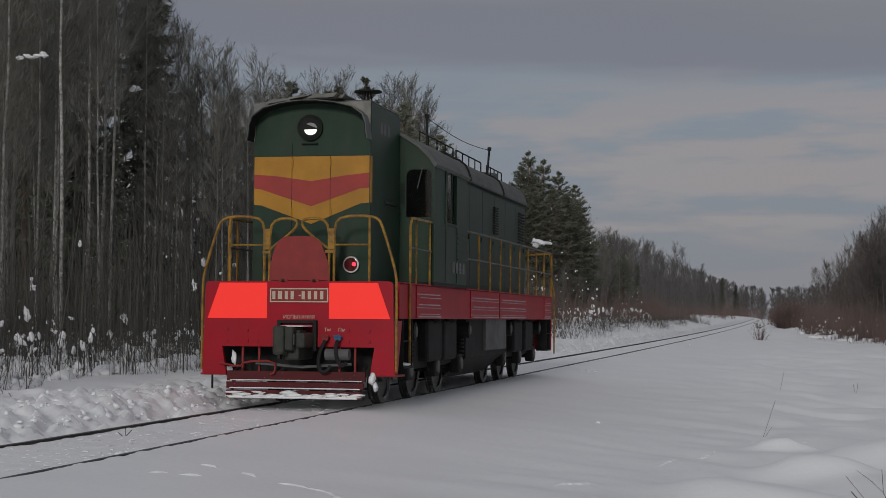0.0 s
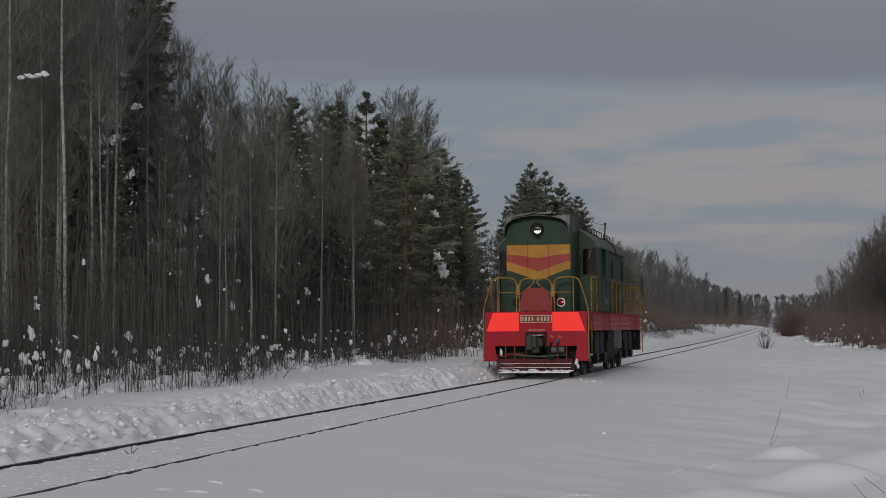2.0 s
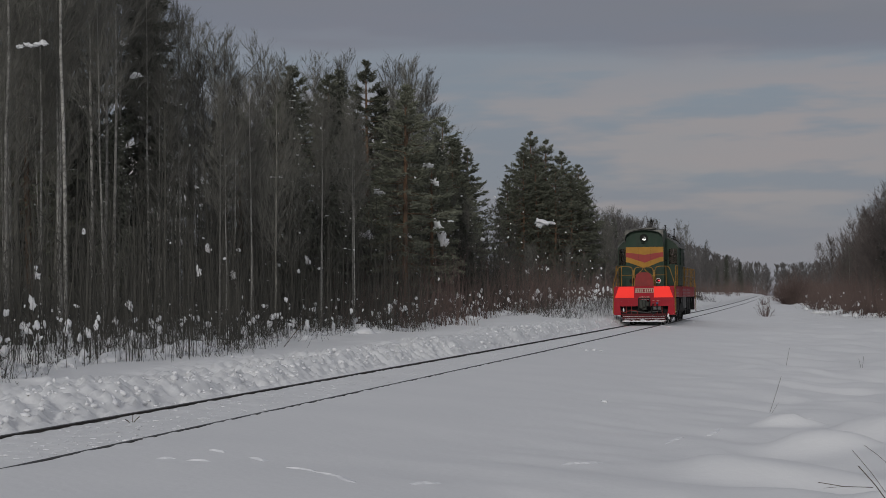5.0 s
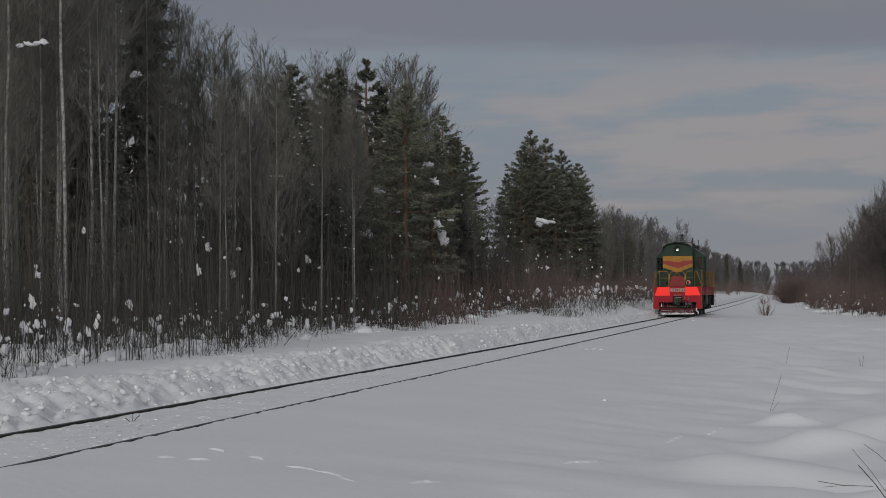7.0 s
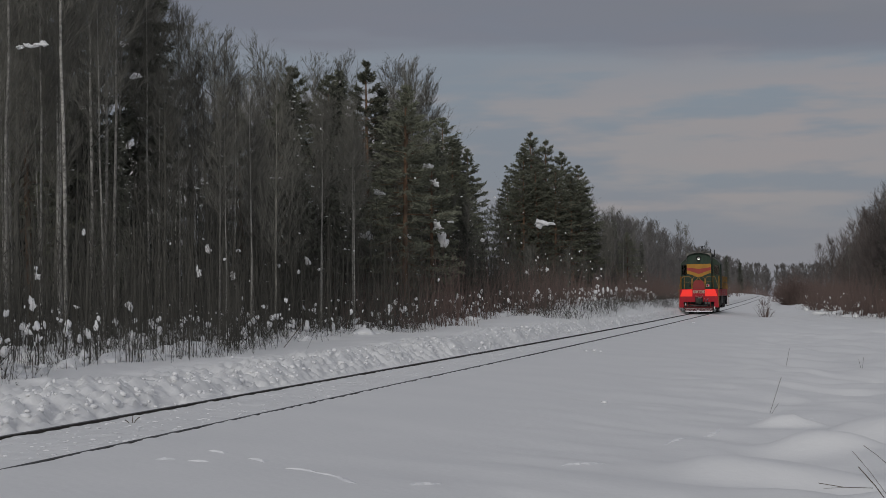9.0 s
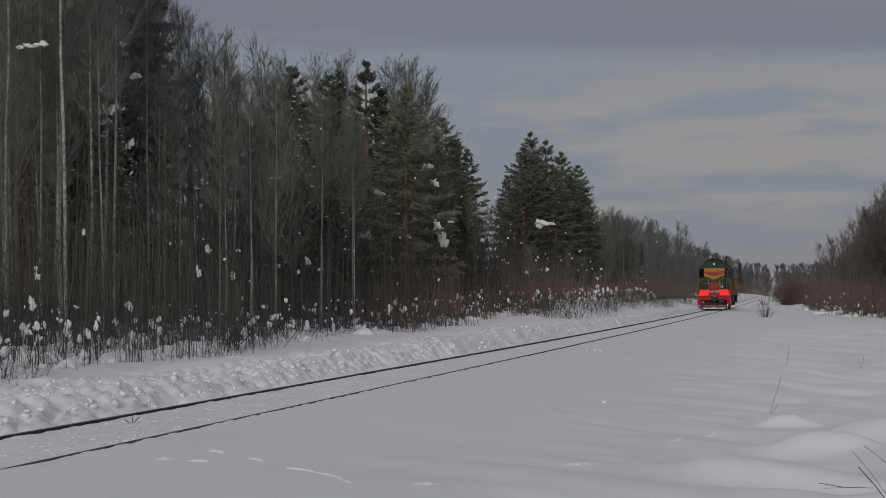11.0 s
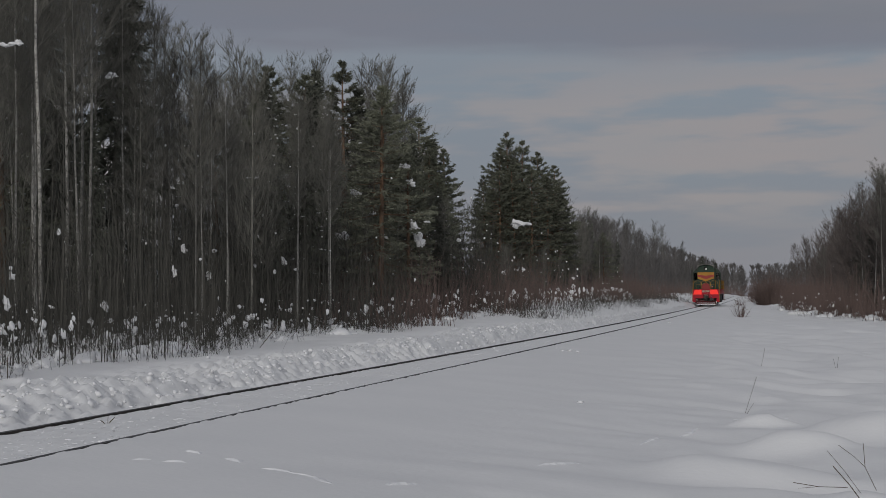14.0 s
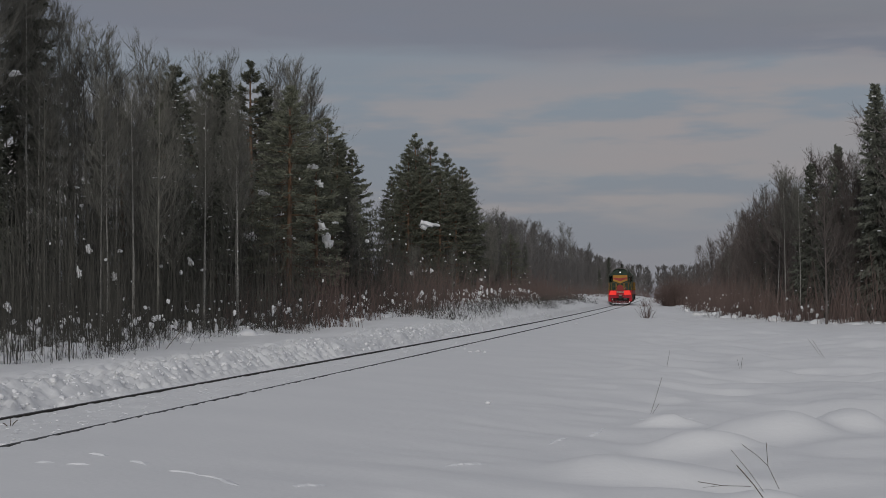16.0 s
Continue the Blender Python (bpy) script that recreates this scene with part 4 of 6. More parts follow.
    part("fuel_tank", tank, BLACK, loco, "grimy fuel tank with sloping lower sides")
    # filler box added to keep the space between the wheels dark
    part("underframe_dark_fill", box(-1.05, 1.05, 0.75, 16.0, 0.78, 1.30, 0.02), BLACK, loco)
    part("centre_frame", box(-0.9, 0.9, 0.6, 16.1, 1.31, 1.77), BLACK, loco)


def build_bogie(yc):
    b = bmesh.new()
    for s in (-1, 1):
        plate([(yc - 2.75, 0.62), (yc - 2.75, 0.80), (yc - 1.2, 0.98), (yc + 1.2, 0.98), (yc + 2.75, 0.80), (yc + 2.75, 0.62), (yc + 1.2, 0.52), (yc - 1.2, 0.52)], s * 1.06, s * 1.16, bm=b, axis="x")
    box(-1.06, 1.06, yc - 0.4, yc + 0.4, 0.62, 1.0, bm=b)
    bog = part("bogie_frame", b, BLACK, loco, "black three-axle bogie frame")
    for d in (-2, 0, 2):
        for s in (-1, 1):
            axle = part("axle_box", box(min(s * 1.12, s * 1.30), max(s * 1.12, s * 1.30), yc + d - 0.17, yc + d + 0.17, 0.36, 0.70, 0.03), BLACK, bog)
            part("cover", cyl((s * 1.30, yc + d, 0.53), (s * 1.325, yc + d, 0.53), 0.11, 14), GREY, axle)
            for e in (-0.33, 0.33):
                sp = bmesh.new()
                for k in range(5):
                    cyl((s * 1.2, yc + d + e, 0.66 + k * 0.07), (s * 1.2, yc + d + e, 0.69 + k * 0.07), 0.085, 10, bm=sp)
                part("spring", sp, BLACK, bog)
            part("brake_block", box(min(s * 0.72, s * 0.86), max(s * 0.72, s * 0.86), yc + d + 0.53, yc + d + 0.62, 0.35, 0.75), BLACK, bog)
    for s in (-1, 1):
        part("sand_pipe", rod([(s * 0.8, yc - 2.7, 0.9), (s * 0.8, yc - 2.72, 0.3), (s * 0.8, yc - 2.6, 0.1)], 0.02, 5), BLACK, bog)
    for d in (-2, 0, 2):
        ax = new("wheelset", None)
        ax.parent = loco
        ax.location = (0, yc + d, 0.525)
        part("axle", cyl((-1.1, 0, 0), (1.1, 0, 0), 0.085, 12), BLACK, ax)
        for s in (-1, 1):
            prof = [(s * 0.735, 0.555), (s * 0.765, 0.55), (s * 0.775, 0.527), (s * 0.865, 0.520), (s * 0.865, 0.43), (s * 0.83, 0.42), (s * 0.80, 0.2), (s * 0.86, 0.17), (s * 0.86, 0.0)]
            wb = bmesh.new()
            n = 36
            rings = [[wb.verts.new((x, r * math.cos(2 * math.pi * j / n), r * math.sin(2 * math.pi * j / n))) for j in range(n)] for x, r in prof[:-1]]
            for p, q in zip(rings, rings[1:]):
                for j in range(n):
                    wb.faces.new((p[j], p[(j + 1) % n], q[(j + 1) % n], q[j]))
            wb.faces.new(rings[0]), wb.faces.new(rings[-1][::-1])
            bmesh.ops.recalc_face_normals(wb, faces=wb.faces[:])
            wheel = part("wheel", wb, TYRE, ax)
        WHEELSETS.append(ax)


build_front_end()
build_short_hood()
build_cab()
build_long_hood()
build_frame()
build_bogie(3.8)
build_bogie(12.4)


def build_powder():
    """Snow whirled up round the wheels and the end of the running locomotive: fine separate flakes."""
    rng = np.random.default_rng(8)
    n = 26000
    s = rng.choice([-1, 1], n)
    y = rng.gamma(2.0, 1.6, n) * rng.choice([1, 1, 1, -0.55], n) + rng.uniform(-0.5, 1.5, n)
    x = s * (0.9 + np.abs(rng.normal(0, 0.55, n))) * np.where(rng.random(n) < 0.45, rng.random(n), 1)
    z = np.abs(rng.normal(0, 0.2, n)) * np.clip(1.2 - 0.05 * np.abs(y), 0.3, 1) + 0.005
    C = np.stack([x, y, z], 1)
    A, B = rng.normal(size=(n, 3)), rng.normal(size=(n, 3))
    r = rng.uniform(0.001, 0.003, n)[:, None]
    V = np.stack([C, C + A * r, C + B * r], 1).reshape(-1, 3)
    ob = new("whirled_snow", tri_mesh("whirled_snow", V, np.arange(3 * n).reshape(-1, 3), [SNOW_LUMP]))
    ob.parent = loco
    tagged(ob, "fine snow whirled up beside the wheels")


build_powder()

# ---- the woods ----
def polyline(points, radii, n=6):
    P = np.asarray(points, float)
    return tubes(P[:-1], P[1:], radii[:-1], radii[1:], n)


def bare_tree(seed, h, slender=1.0, start=0.32, boughs=84, twigs=8, fine=4, thick=1.0, spread=0.15, rise=(48, 72), taper=0.65):
    """A birch or aspen in winter: a straight stem and a brush of rising twigs. Returns the trunk and the crown."""
    g = np.random.default_rng(seed)
    k = np.linspace(0, 1, 9)
    bend = np.cumsum(g.normal(0, 0.05, (9, 2)), 0) * h * 0.028
    T = np.stack([bend[:, 0] - bend[0, 0], bend[:, 1] - bend[0, 1], k * h], 1)
    R = (0.0085 * h * slender) * (1 - k) ** 0.8 + 0.008
    T[0, 2] = -0.4
    trunk = polyline(T, R, 6)
    a = start + (0.985 - start) * g.random(boughs) ** 0.85
    P = np.stack([np.interp(a, k, T[:, i]) for i in range(3)], 1)
    az = g.uniform(0, 2 * math.pi, boughs)
    L = h * (0.055 + spread * (1 - a) ** taper * np.interp(a, (start, start + 0.15), (0.55, 1))) * g.uniform(0.6, 1.2, boughs)
    el = np.radians(g.uniform(*rise, boughs) - 14 * (1 - a))
    D = np.stack([np.cos(az) * np.cos(el), np.sin(az) * np.cos(el), np.sin(el)], 1)
    M = P + D * (L * 0.5)[:, None]
    D2 = D + np.array([0, 0, 0.3]) + g.normal(0, 0.08, D.shape)
    D2 /= np.linalg.norm(D2, axis=1, keepdims=True)
    Q = M + D2 * (L * 0.55)[:, None]
    rb = (0.007 + 0.010 * (L / h) / 0.2) * thick
    out = [tubes(P, M, rb, rb * 0.7, 3), spikes(M, Q, rb * 0.7)]
    i = np.repeat(np.arange(boughs), twigs)
    f = g.uniform(0.15, 1.0, len(i))
    B = np.where((f < 0.5)[:, None], P[i] + (M - P)[i] * (f * 2)[:, None], M[i] + (Q - M)[i] * (f * 2 - 1)[:, None])
    d = D2[i] + g.normal(0, 0.36, (len(i), 3)) + np.array([0, 0, 0.35])
    d /= np.linalg.norm(d, axis=1, keepdims=True)
    l = (L[i] * g.uniform(0.25, 0.55, len(i)))
    E = B + d * l[:, None]
    out.append(blades(B, d, l, np.full(len(i), 0.021 * thick), g))
    j = np.repeat(np.arange(len(i)), fine)
    f = g.uniform(0.1, 0.9, len(j))
    S = B[j] + (E - B)[j] * f[:, None]
    d = d[j] + g.normal(0, 0.38, (len(j), 3)) + np.array([0, 0, 0.15])
    d /= np.linalg.norm(d, axis=1, keepdims=True)
    out.append(blades(S, d, l[j] * g.uniform(0.4, 0.9, len(j)), np.full(len(j), 0.016 * thick), g))
    return trunk, join(out)


def pine_tree(seed, h, start=0.16, levels=19, spread=0.185):
    """A Scots pine: whorls of limbs that carry flat fans of branchlets, each ending in tufts of needles."""
    g = np.random.default_rng(seed)
    k = np.linspace(0, 1, 9)
    bend = np.cumsum(g.normal(0, 0.04, (9, 2)), 0) * h * 0.02
    T = np.stack([bend[:, 0] - bend[0, 0], bend[:, 1] - bend[0, 1], k * h], 1)
    T[0, 2] = -0.4
    R = 0.0125 * h * (1 - k) ** 0.7 + 0.012
    a, az = [], []
    for q in range(levels):
        n = 7 if q < levels * 0.75 else 5
        a += list(start + (0.99 - start) * (q / (levels - 1)) ** 0.78 + g.normal(0, 0.007, n))
        az += list(g.uniform(0, 6.28) + np.arange(n) * 6.28 / n + g.normal(0, 0.3, n))
    a, az = np.clip(np.array(a), start, 0.992), np.array(az)
    n = len(a)
    P = np.stack([np.interp(a, k, T[:, i]) for i in range(3)], 1)
    prof = np.interp(a, (0, start, start + 0.12, 0.5, 0.75, 0.9, 1.0), (0.7, 0.75, 1.0, 0.93, 0.62, 0.27, 0.03))
    L = h * spread * prof * g.uniform(0.6, 1.15, n) * (1 + 0.18 * np.sin(az * 2 + seed)) + 0.06
    el = np.radians(np.interp(a, (0, start, 0.6, 0.85, 1), (-18, -14, -3, 10, 45)) + g.normal(0, 7, n))
    D = np.stack([np.cos(az) * np.cos(el), np.sin(az) * np.cos(el), np.sin(el)], 1)
    M = P + D * (L * 0.6)[:, None]
    Q = M + (D + np.array([0, 0, 0.16])) * (L * 0.42)[:, None]
    rb = 0.010 + 0.02 * L / (h * spread)
    wood = join([polyline(T, R, 7), tubes(P, M, rb, rb * 0.6, 3), spikes(M, Q, rb * 0.6)])
    nb = 7
    i = np.repeat(np.arange(n), nb)
    f = np.tile(np.linspace(0.34, 1.0, nb), n) + g.normal(0, 0.04, len(i))
    B = np.where((f < 0.6)[:, None], P[i] + (M - P)[i] * (f / 0.6)[:, None], M[i] + (Q - M)[i] * ((f - 0.6) / 0.4)[:, None])
    side = np.cross(D[i], np.array([0, 0, 1.0])) * g.choice([-1, 1], len(i))[:, None]
    d = D[i] * 0.75 + side * (g.uniform(0.25, 1.0, len(i)) * (1.15 - f))[:, None] + np.array([0, 0, 0.05]) + g.normal(0, 0.07, (len(i), 3))
    E = B + d * (L[i] * g.uniform(0.16, 0.30, len(i)))[:, None]
    C = np.concatenate([E, (B + E) / 2])
    nt = 6
    j = np.repeat(np.arange(len(C)), nt)
    dd = np.concatenate([d, d])[j] * 0.8 + np.array([0, 0, 0.15]) + g.normal(0, 0.55, (len(j), 3)) * np.array([1, 1, 0.38])
    S = C[j] + g.normal(0, 0.06, (len(j), 3))
    tip = np.interp(np.concatenate([a[i], a[i]])[j], (0.8, 1.0), (1.0, 0.6))
    needles = blades(S, dd, g.uniform(0.18, 0.34, len(j)) * tip, g.uniform(0.06, 0.12, len(j)) * tip, g)
    return wood, needles, (E, g)


def spruce_tree(seed, h, boughs=210, spread=0.17, sprays=25):
    """A spruce: tiers of drooping boughs down to the ground, each a flat fan of sprays with hanging twigs."""
    g = np.random.default_rng(seed)
    T = np.array([[0, 0, -0.4], [0, 0, h * 0.5], [0, 0, h]])
    a = 0.04 + 0.945 * (np.arange(boughs) / boughs) ** 0.88 + g.normal(0, 0.006, boughs)
    P = np.stack([np.zeros(boughs), np.zeros(boughs), a * h], 1)
    az = np.arange(boughs) * 2.399 + g.normal(0, 0.3, boughs)
    L = h * spread * np.clip(1 - a, 0, 1) ** 0.72 * g.uniform(0.55, 1.15, boughs) + 0.12
    el = np.radians(np.interp(a, (0, 0.55, 0.85, 1), (-28, -14, 12, 60)) + g.normal(0, 6, boughs))
    D = np.stack([np.cos(az) * np.cos(el), np.sin(az) * np.cos(el), np.sin(el)], 1)
    M = P + D * (L * 0.65)[:, None]
    Q = M + (D + np.array([0, 0, 0.28])) * (L * 0.36)[:, None]
    wood = join([polyline(T, np.array([0.012, 0.007, 0.001]) * h, 6), spikes(P, M, 0.008 + 0.006 * L)])
    i = np.repeat(np.arange(boughs), sprays)
    f = g.uniform(0.10, 1.0, len(i))
    S = np.where((f < 0.65)[:, None], P[i] + (M - P)[i] * (f / 0.65)[:, None], M[i] + (Q - M)[i] * ((f - 0.65) / 0.35)[:, None]) + g.normal(0, 0.035, (len(i), 3))
    side = np.cross(D[i], np.array([0, 0, 1.0])) * g.choice([-1, 1], len(i))[:, None]
    hang = (g.random(len(i)) < 0.3)[:, None]
    d = D[i] * 0.6 + side * (g.uniform(0.15, 1.0, len(i)) * (1.15 - 0.7 * f))[:, None] + np.where(hang, np.array([0, 0, -0.9]), np.array([0, 0, -0.08])) + g.normal(0, 0.12, (len(i), 3))
    needles = blades(S, d, (0.16 + 0.36 * L[i] * (1.15 - f) / L.max()) * g.uniform(0.8, 1.3, len(i)) + 0.06, g.uniform(0.10, 0.19, len(i)), g)
    return wood, needles, (P + (Q - P) * 0.8, g)


def snow_pads(centres, g, share, size):
    pick = centres[g.random(len(centres)) < share]
    R = g.uniform(0.4, 1.0, (len(pick), 1)) * size * np.array([[1.0, 1.0, 0.42]]) * g.uniform(0.5, 1.5, (len(pick), 3))
    return lumps(pick + np.array([0, 0, 0.06]), R, g, 1)


def tree_thing(name, meshes, label, category):
    """A master tree: an Empty at the foot with trunk, crown and, where there is any, lying snow."""
    root = new(name)
    for part_name, me in meshes:
        ob = new(part_name, me)
        ob.parent = root
        if part_name == "lying_snow":
            ob["kind"] = "stuff"
    return tagged(root, label, category)


MASTERS = {"birch": [], "aspen": [], "alder": [], "pine": [], "spruce": []}
for n_ in range(4):
    for kind_, bark_, args_ in (("birch", BIRCH_BARK, dict(start=0.48, slender=0.38, boughs=76, twigs=7, fine=6, spread=0.14, rise=(40, 70), thick=0.8)), ("aspen", ASPEN_BARK, dict(start=0.28, slender=0.62, boughs=84, twigs=7, fine=6, spread=0.17, rise=(46, 74), thick=0.85))):
        trunk_, crown_ = bare_tree(10 * n_ + (3 if kind_ == "birch" else 7), 14.0, **args_)
        MASTERS[kind_].append([("trunk", tri_mesh("trunk", *trunk_, [bark_], smooth=True)), ("crown", tri_mesh("crown", *crown_, [TWIG]))])
for n_ in range(3):
    trunk_, crown_ = bare_tree(211 + n_, 12.0, start=0.10, slender=0.55, boughs=120, twigs=7, fine=4, spread=0.20, rise=(36, 68), thick=1.4, taper=0.38)
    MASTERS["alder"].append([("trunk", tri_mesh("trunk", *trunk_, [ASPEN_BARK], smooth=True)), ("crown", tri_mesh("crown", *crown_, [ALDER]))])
    wood_, needles_, (c_, g_) = pine_tree(31 + n_, 14.0)
    pads_ = snow_pads(c_, g_, 0.006, 0.14)
    MASTERS["pine"].append([("trunk", tri_mesh("trunk", *wood_, [PINE_BARK], smooth=True)), ("crown", tri_mesh("crown", *needles_, [NEEDLE])), ("lying_snow", tri_mesh("lying_snow", *pads_, [SNOW_LUMP], smooth=True))])
    wood_, needles_, (c_, g_) = spruce_tree(51 + n_, 13.0)
    pads_ = snow_pads(c_, g_, 0.20, 0.12)
    MASTERS["spruce"].append([("trunk", tri_mesh("trunk", *wood_, [ASPEN_BARK], smooth=True)), ("crown", tri_mesh("crown", *needles_, [FIR])), ("lying_snow", tri_mesh("lying_snow", *pads_, [SNOW_LUMP], smooth=True))])
MASTER_H = {"birch": 14.0, "aspen": 14.0, "alder": 12.0, "pine": 14.0, "spruce": 13.0}
TREE_LABEL = {
    "birch": "bare birch tree with a pale trunk in the winter wood",
    "aspen": "bare grey-barked tree with fine rising twigs in snow",
    "alder": "broad bare alder with reddish-grey twigs in snow",
    "pine": "tall Scots pine with dark green needle bunches",
    "spruce": "dark narrow spruce with snow on its drooping boughs",
}
LIVE = {}
wood_rng = np.random.default_rng(77)


def plant(kind, x, y, h, lean=1.2):
    """One tree of its own at (x, y), h metres high."""
    variant = int(wood_rng.integers(len(MASTERS[kind])))
    s = h / MASTER_H[kind]
    wide = s * wood_rng.uniform(0.9, 1.15)
    z = float(ground_z(x, y, False))
    m = pose(x, y, z, wood_rng.normal(0, lean), wood_rng.normal(0, lean), wood_rng.uniform(0, 360)) @ Matrix.Diagonal((wide, wide, s, 1))
    key = (kind, variant)
    if key not in LIVE:
        root = tree_thing({"birch": "birch_tree", "aspen": "bare_tree", "alder": "alder_tree", "pine": "pine_tree", "spruce": "spruce_tree"}[kind], MASTERS[kind][variant], TREE_LABEL[kind], "tree")
        root["group"] = "trees of the winter wood"
        root.matrix_basis = m
        LIVE[key] = root
        return root
    src = LIVE[key]
    twin = copy_thing(src, m)
    twin.matrix_basis = m
    return twin


# trees that make the skyline: x, y, height
BIRCHES = ((-26.6, 50, 16), (-25, 52, 16), (-23.6, 49, 15), (-24.2, 55.5, 15.5), (-29.4, 66, 16), (-23.2, 53, 13.5), (-25.4, 60, 14.6), (-26.2, 63, 15), (-21.6, 42, 15), (-22.8, 45, 15), (-29.1, 72, 14.4), (-29.6, 75, 14.6), (-30.1, 78, 14.5), (-28.7, 76, 13.9), (-29.5, 80, 14.3), (-29.4, 82, 14.5), (-27.9, 80, 13), (-28.7, 84, 12.3),
           (-29.2, 88, 13.9), (-29.1, 90, 15.2), (-29.2, 92, 14.6), (-30.7, 102, 15.5), (-30, 108, 16.4), (-29.9, 104, 15.5), (-27.8, 112, 16.5),
           (-27.7, 114, 17), (-26.2, 110, 16.3), (-26.7, 115, 17), (-25.3, 112, 16), (-24.3, 110, 14.7))
FAR_BIRCHES = ((-23.9, 210, 11.2), (-23.9, 220, 12), (-23.3, 225, 11.7), (-22.8, 240, 11.5), (-22.1, 262, 11.7), (-21.3, 268, 12.1), (-20.2, 300, 12.9),
               (-19, 305, 12.5), (-17.1, 340, 10.3), (-22.7, 190, 9.7), (-22.4, 180, 9.7), (-9.4, 400, 6.7))
PINES = ((-17.5, 140, 10.4), (-18.2, 143, 11.8), (-20.9, 106, 10.2), (-27.9, 90, 13.7), (-26.9, 92, 13.5), (-24.8, 94, 14.3), (-22.5, 104, 12.1), (-22.3, 100, 9.8), (-21.1, 134, 13.9), (-21.7, 131, 12.4),
         (-20.5, 137, 13.5), (-19.5, 140, 12.8), (-22.9, 133, 10.3), (-18, 136, 10.4), (-19.7, 129, 10.9), (-20.9, 128, 10.4), (-18.7, 130, 10.5), (-25, 72, 9.5), (-25.6, 80, 11))
SPRUCES = ((-27.3, 54, 17), (-25.6, 56, 16), (-24.9, 59, 15.5), (-30.7, 62, 17),
           (-26.6, 95, 14.1), (-24.6, 96, 13.4), (-22.9, 96, 9.5), (-21.9, 106, 10.8), (-20.9, 104, 8.6), (-19.5, 100, 5.8), (-21.2, 100, 7.3),
           (-22.4, 98, 8.3), (-20.9, 96, 6.4), (-20.3, 205, 9.9), (-19.5, 190, 5.6), (-19.3, 215, 7.4), (-12.7, 330, 7.6), (-14.9, 340, 5.6), (-20.3, 180, 5.4), (-10.4, 345, 6.5), (-23.5, 70, 8.5), (-24.2, 66, 8.4))
RIGHT_BIRCHES = ((5, 290, 9.3), (6.2, 262, 10.1), (7, 235, 10), (7.8, 215, 10.4), (8.2, 190, 10.8), (8.6, 172, 11.2), (9, 160, 12.7), (8.9, 142, 13.2), (9.2, 136, 11.3), (10.1, 132, 11.4),
                 (11.8, 130, 12.6), (12.5, 128, 12.6), (13.3, 122, 12.3), (15.1, 118, 15.2), (13.4, 116, 11.2))
RIGHT_SPRUCES = ((10.9, 130, 12.2), (12.6, 124, 12.9), (14, 112, 16), (10.3, 134, 9.1), (11.3, 122, 9.6), (13.3, 118, 10.1), (13.6, 114, 10.6), (8.5, 160, 8.9), (9.5, 146, 8.7), (15.3, 112, 16.5), (17, 116, 15.4))
# pale stems that stand out near the edge of the wood
NEAR_BIRCHES = ((-18, 35, 13.5), (-18.6, 38, 11.5), (-17, 36, 14), (-20.9, 46, 14), (-19.1, 43, 13.5), (-17.9, 41, 13), (-18, 46, 9.6), (-22.7, 55, 13), (-13.4, 36.8, 6.4), (-13.4, 37.3, 6.0), (-13.45, 39.3, 6.8), (-13.5, 39.6, 5.6),
                (-13.4, 45.4, 6.6), (-13.7, 50.0, 7.4), (-13.75, 50.4, 6.8), (-15.6, 53, 7.6), (-17.4, 70, 8.6))
for x_, y_, h_ in BIRCHES + FAR_BIRCHES:
    plant("birch" if wood_rng.random() < 0.4 else "aspen", x_, y_, h_)
for x_, y_, h_ in RIGHT_BIRCHES:
    plant("alder" if h_ < 12.5 and y_ > 140 else "birch" if wood_rng.random() < 0.5 else "alder", x_, y_, h_ * 0.97)
for x_, y_, h_ in PINES:
    plant("pine", x_, y_, h_)
for x_, y_, h_ in SPRUCES + RIGHT_SPRUCES:
    plant("spruce", x_, y_, h_)
for x_, y_, h_ in NEAR_BIRCHES + ((9.0, 132, 11.2), (9.7, 126.5, 10.8)):
    plant("birch", x_, y_, h_, 0.4)

# the roofline of the wood by bearing (degrees left of the track): tangent of the highest angle
LINE_AZ = (-40, -7.6, -7.3, -6.8, -5.85, -4.79, -3.56, -2.48, -1.69, -0.98, -0.5, 0.2, 1.2, 2.2, 3.2, 4.2, 5.5, 6.6, 6.95, 7.77, 8.96, 9.8, 10.35, 10.8, 11.2, 12.2, 12.9, 14.7, 17.2, 17.95, 19.1, 19.7, 21.5, 22.3, 24, 60)
LINE_TAN = (0.16, 0.14, 0.12, 0.096, 0.090, 0.078, 0.073, 0.049, 0.033, 0.022, 0.022, 0.022, 0.022, 0.027, 0.034, 0.046, 0.053, 0.055, 0.065, 0.088, 0.101, 0.08, 0.040, 0.046, 0.072, 0.112, 0.138, 0.143, 0.145, 0.155, 0.146, 0.160, 0.175, 0.20, 0.23, 0.25)


def allowed(x, y):
    az = math.degrees(math.atan2(-x, y))
    return float(np.interp(az, LINE_AZ, LINE_TAN)) * math.hypot(x, y) + EYE[2]


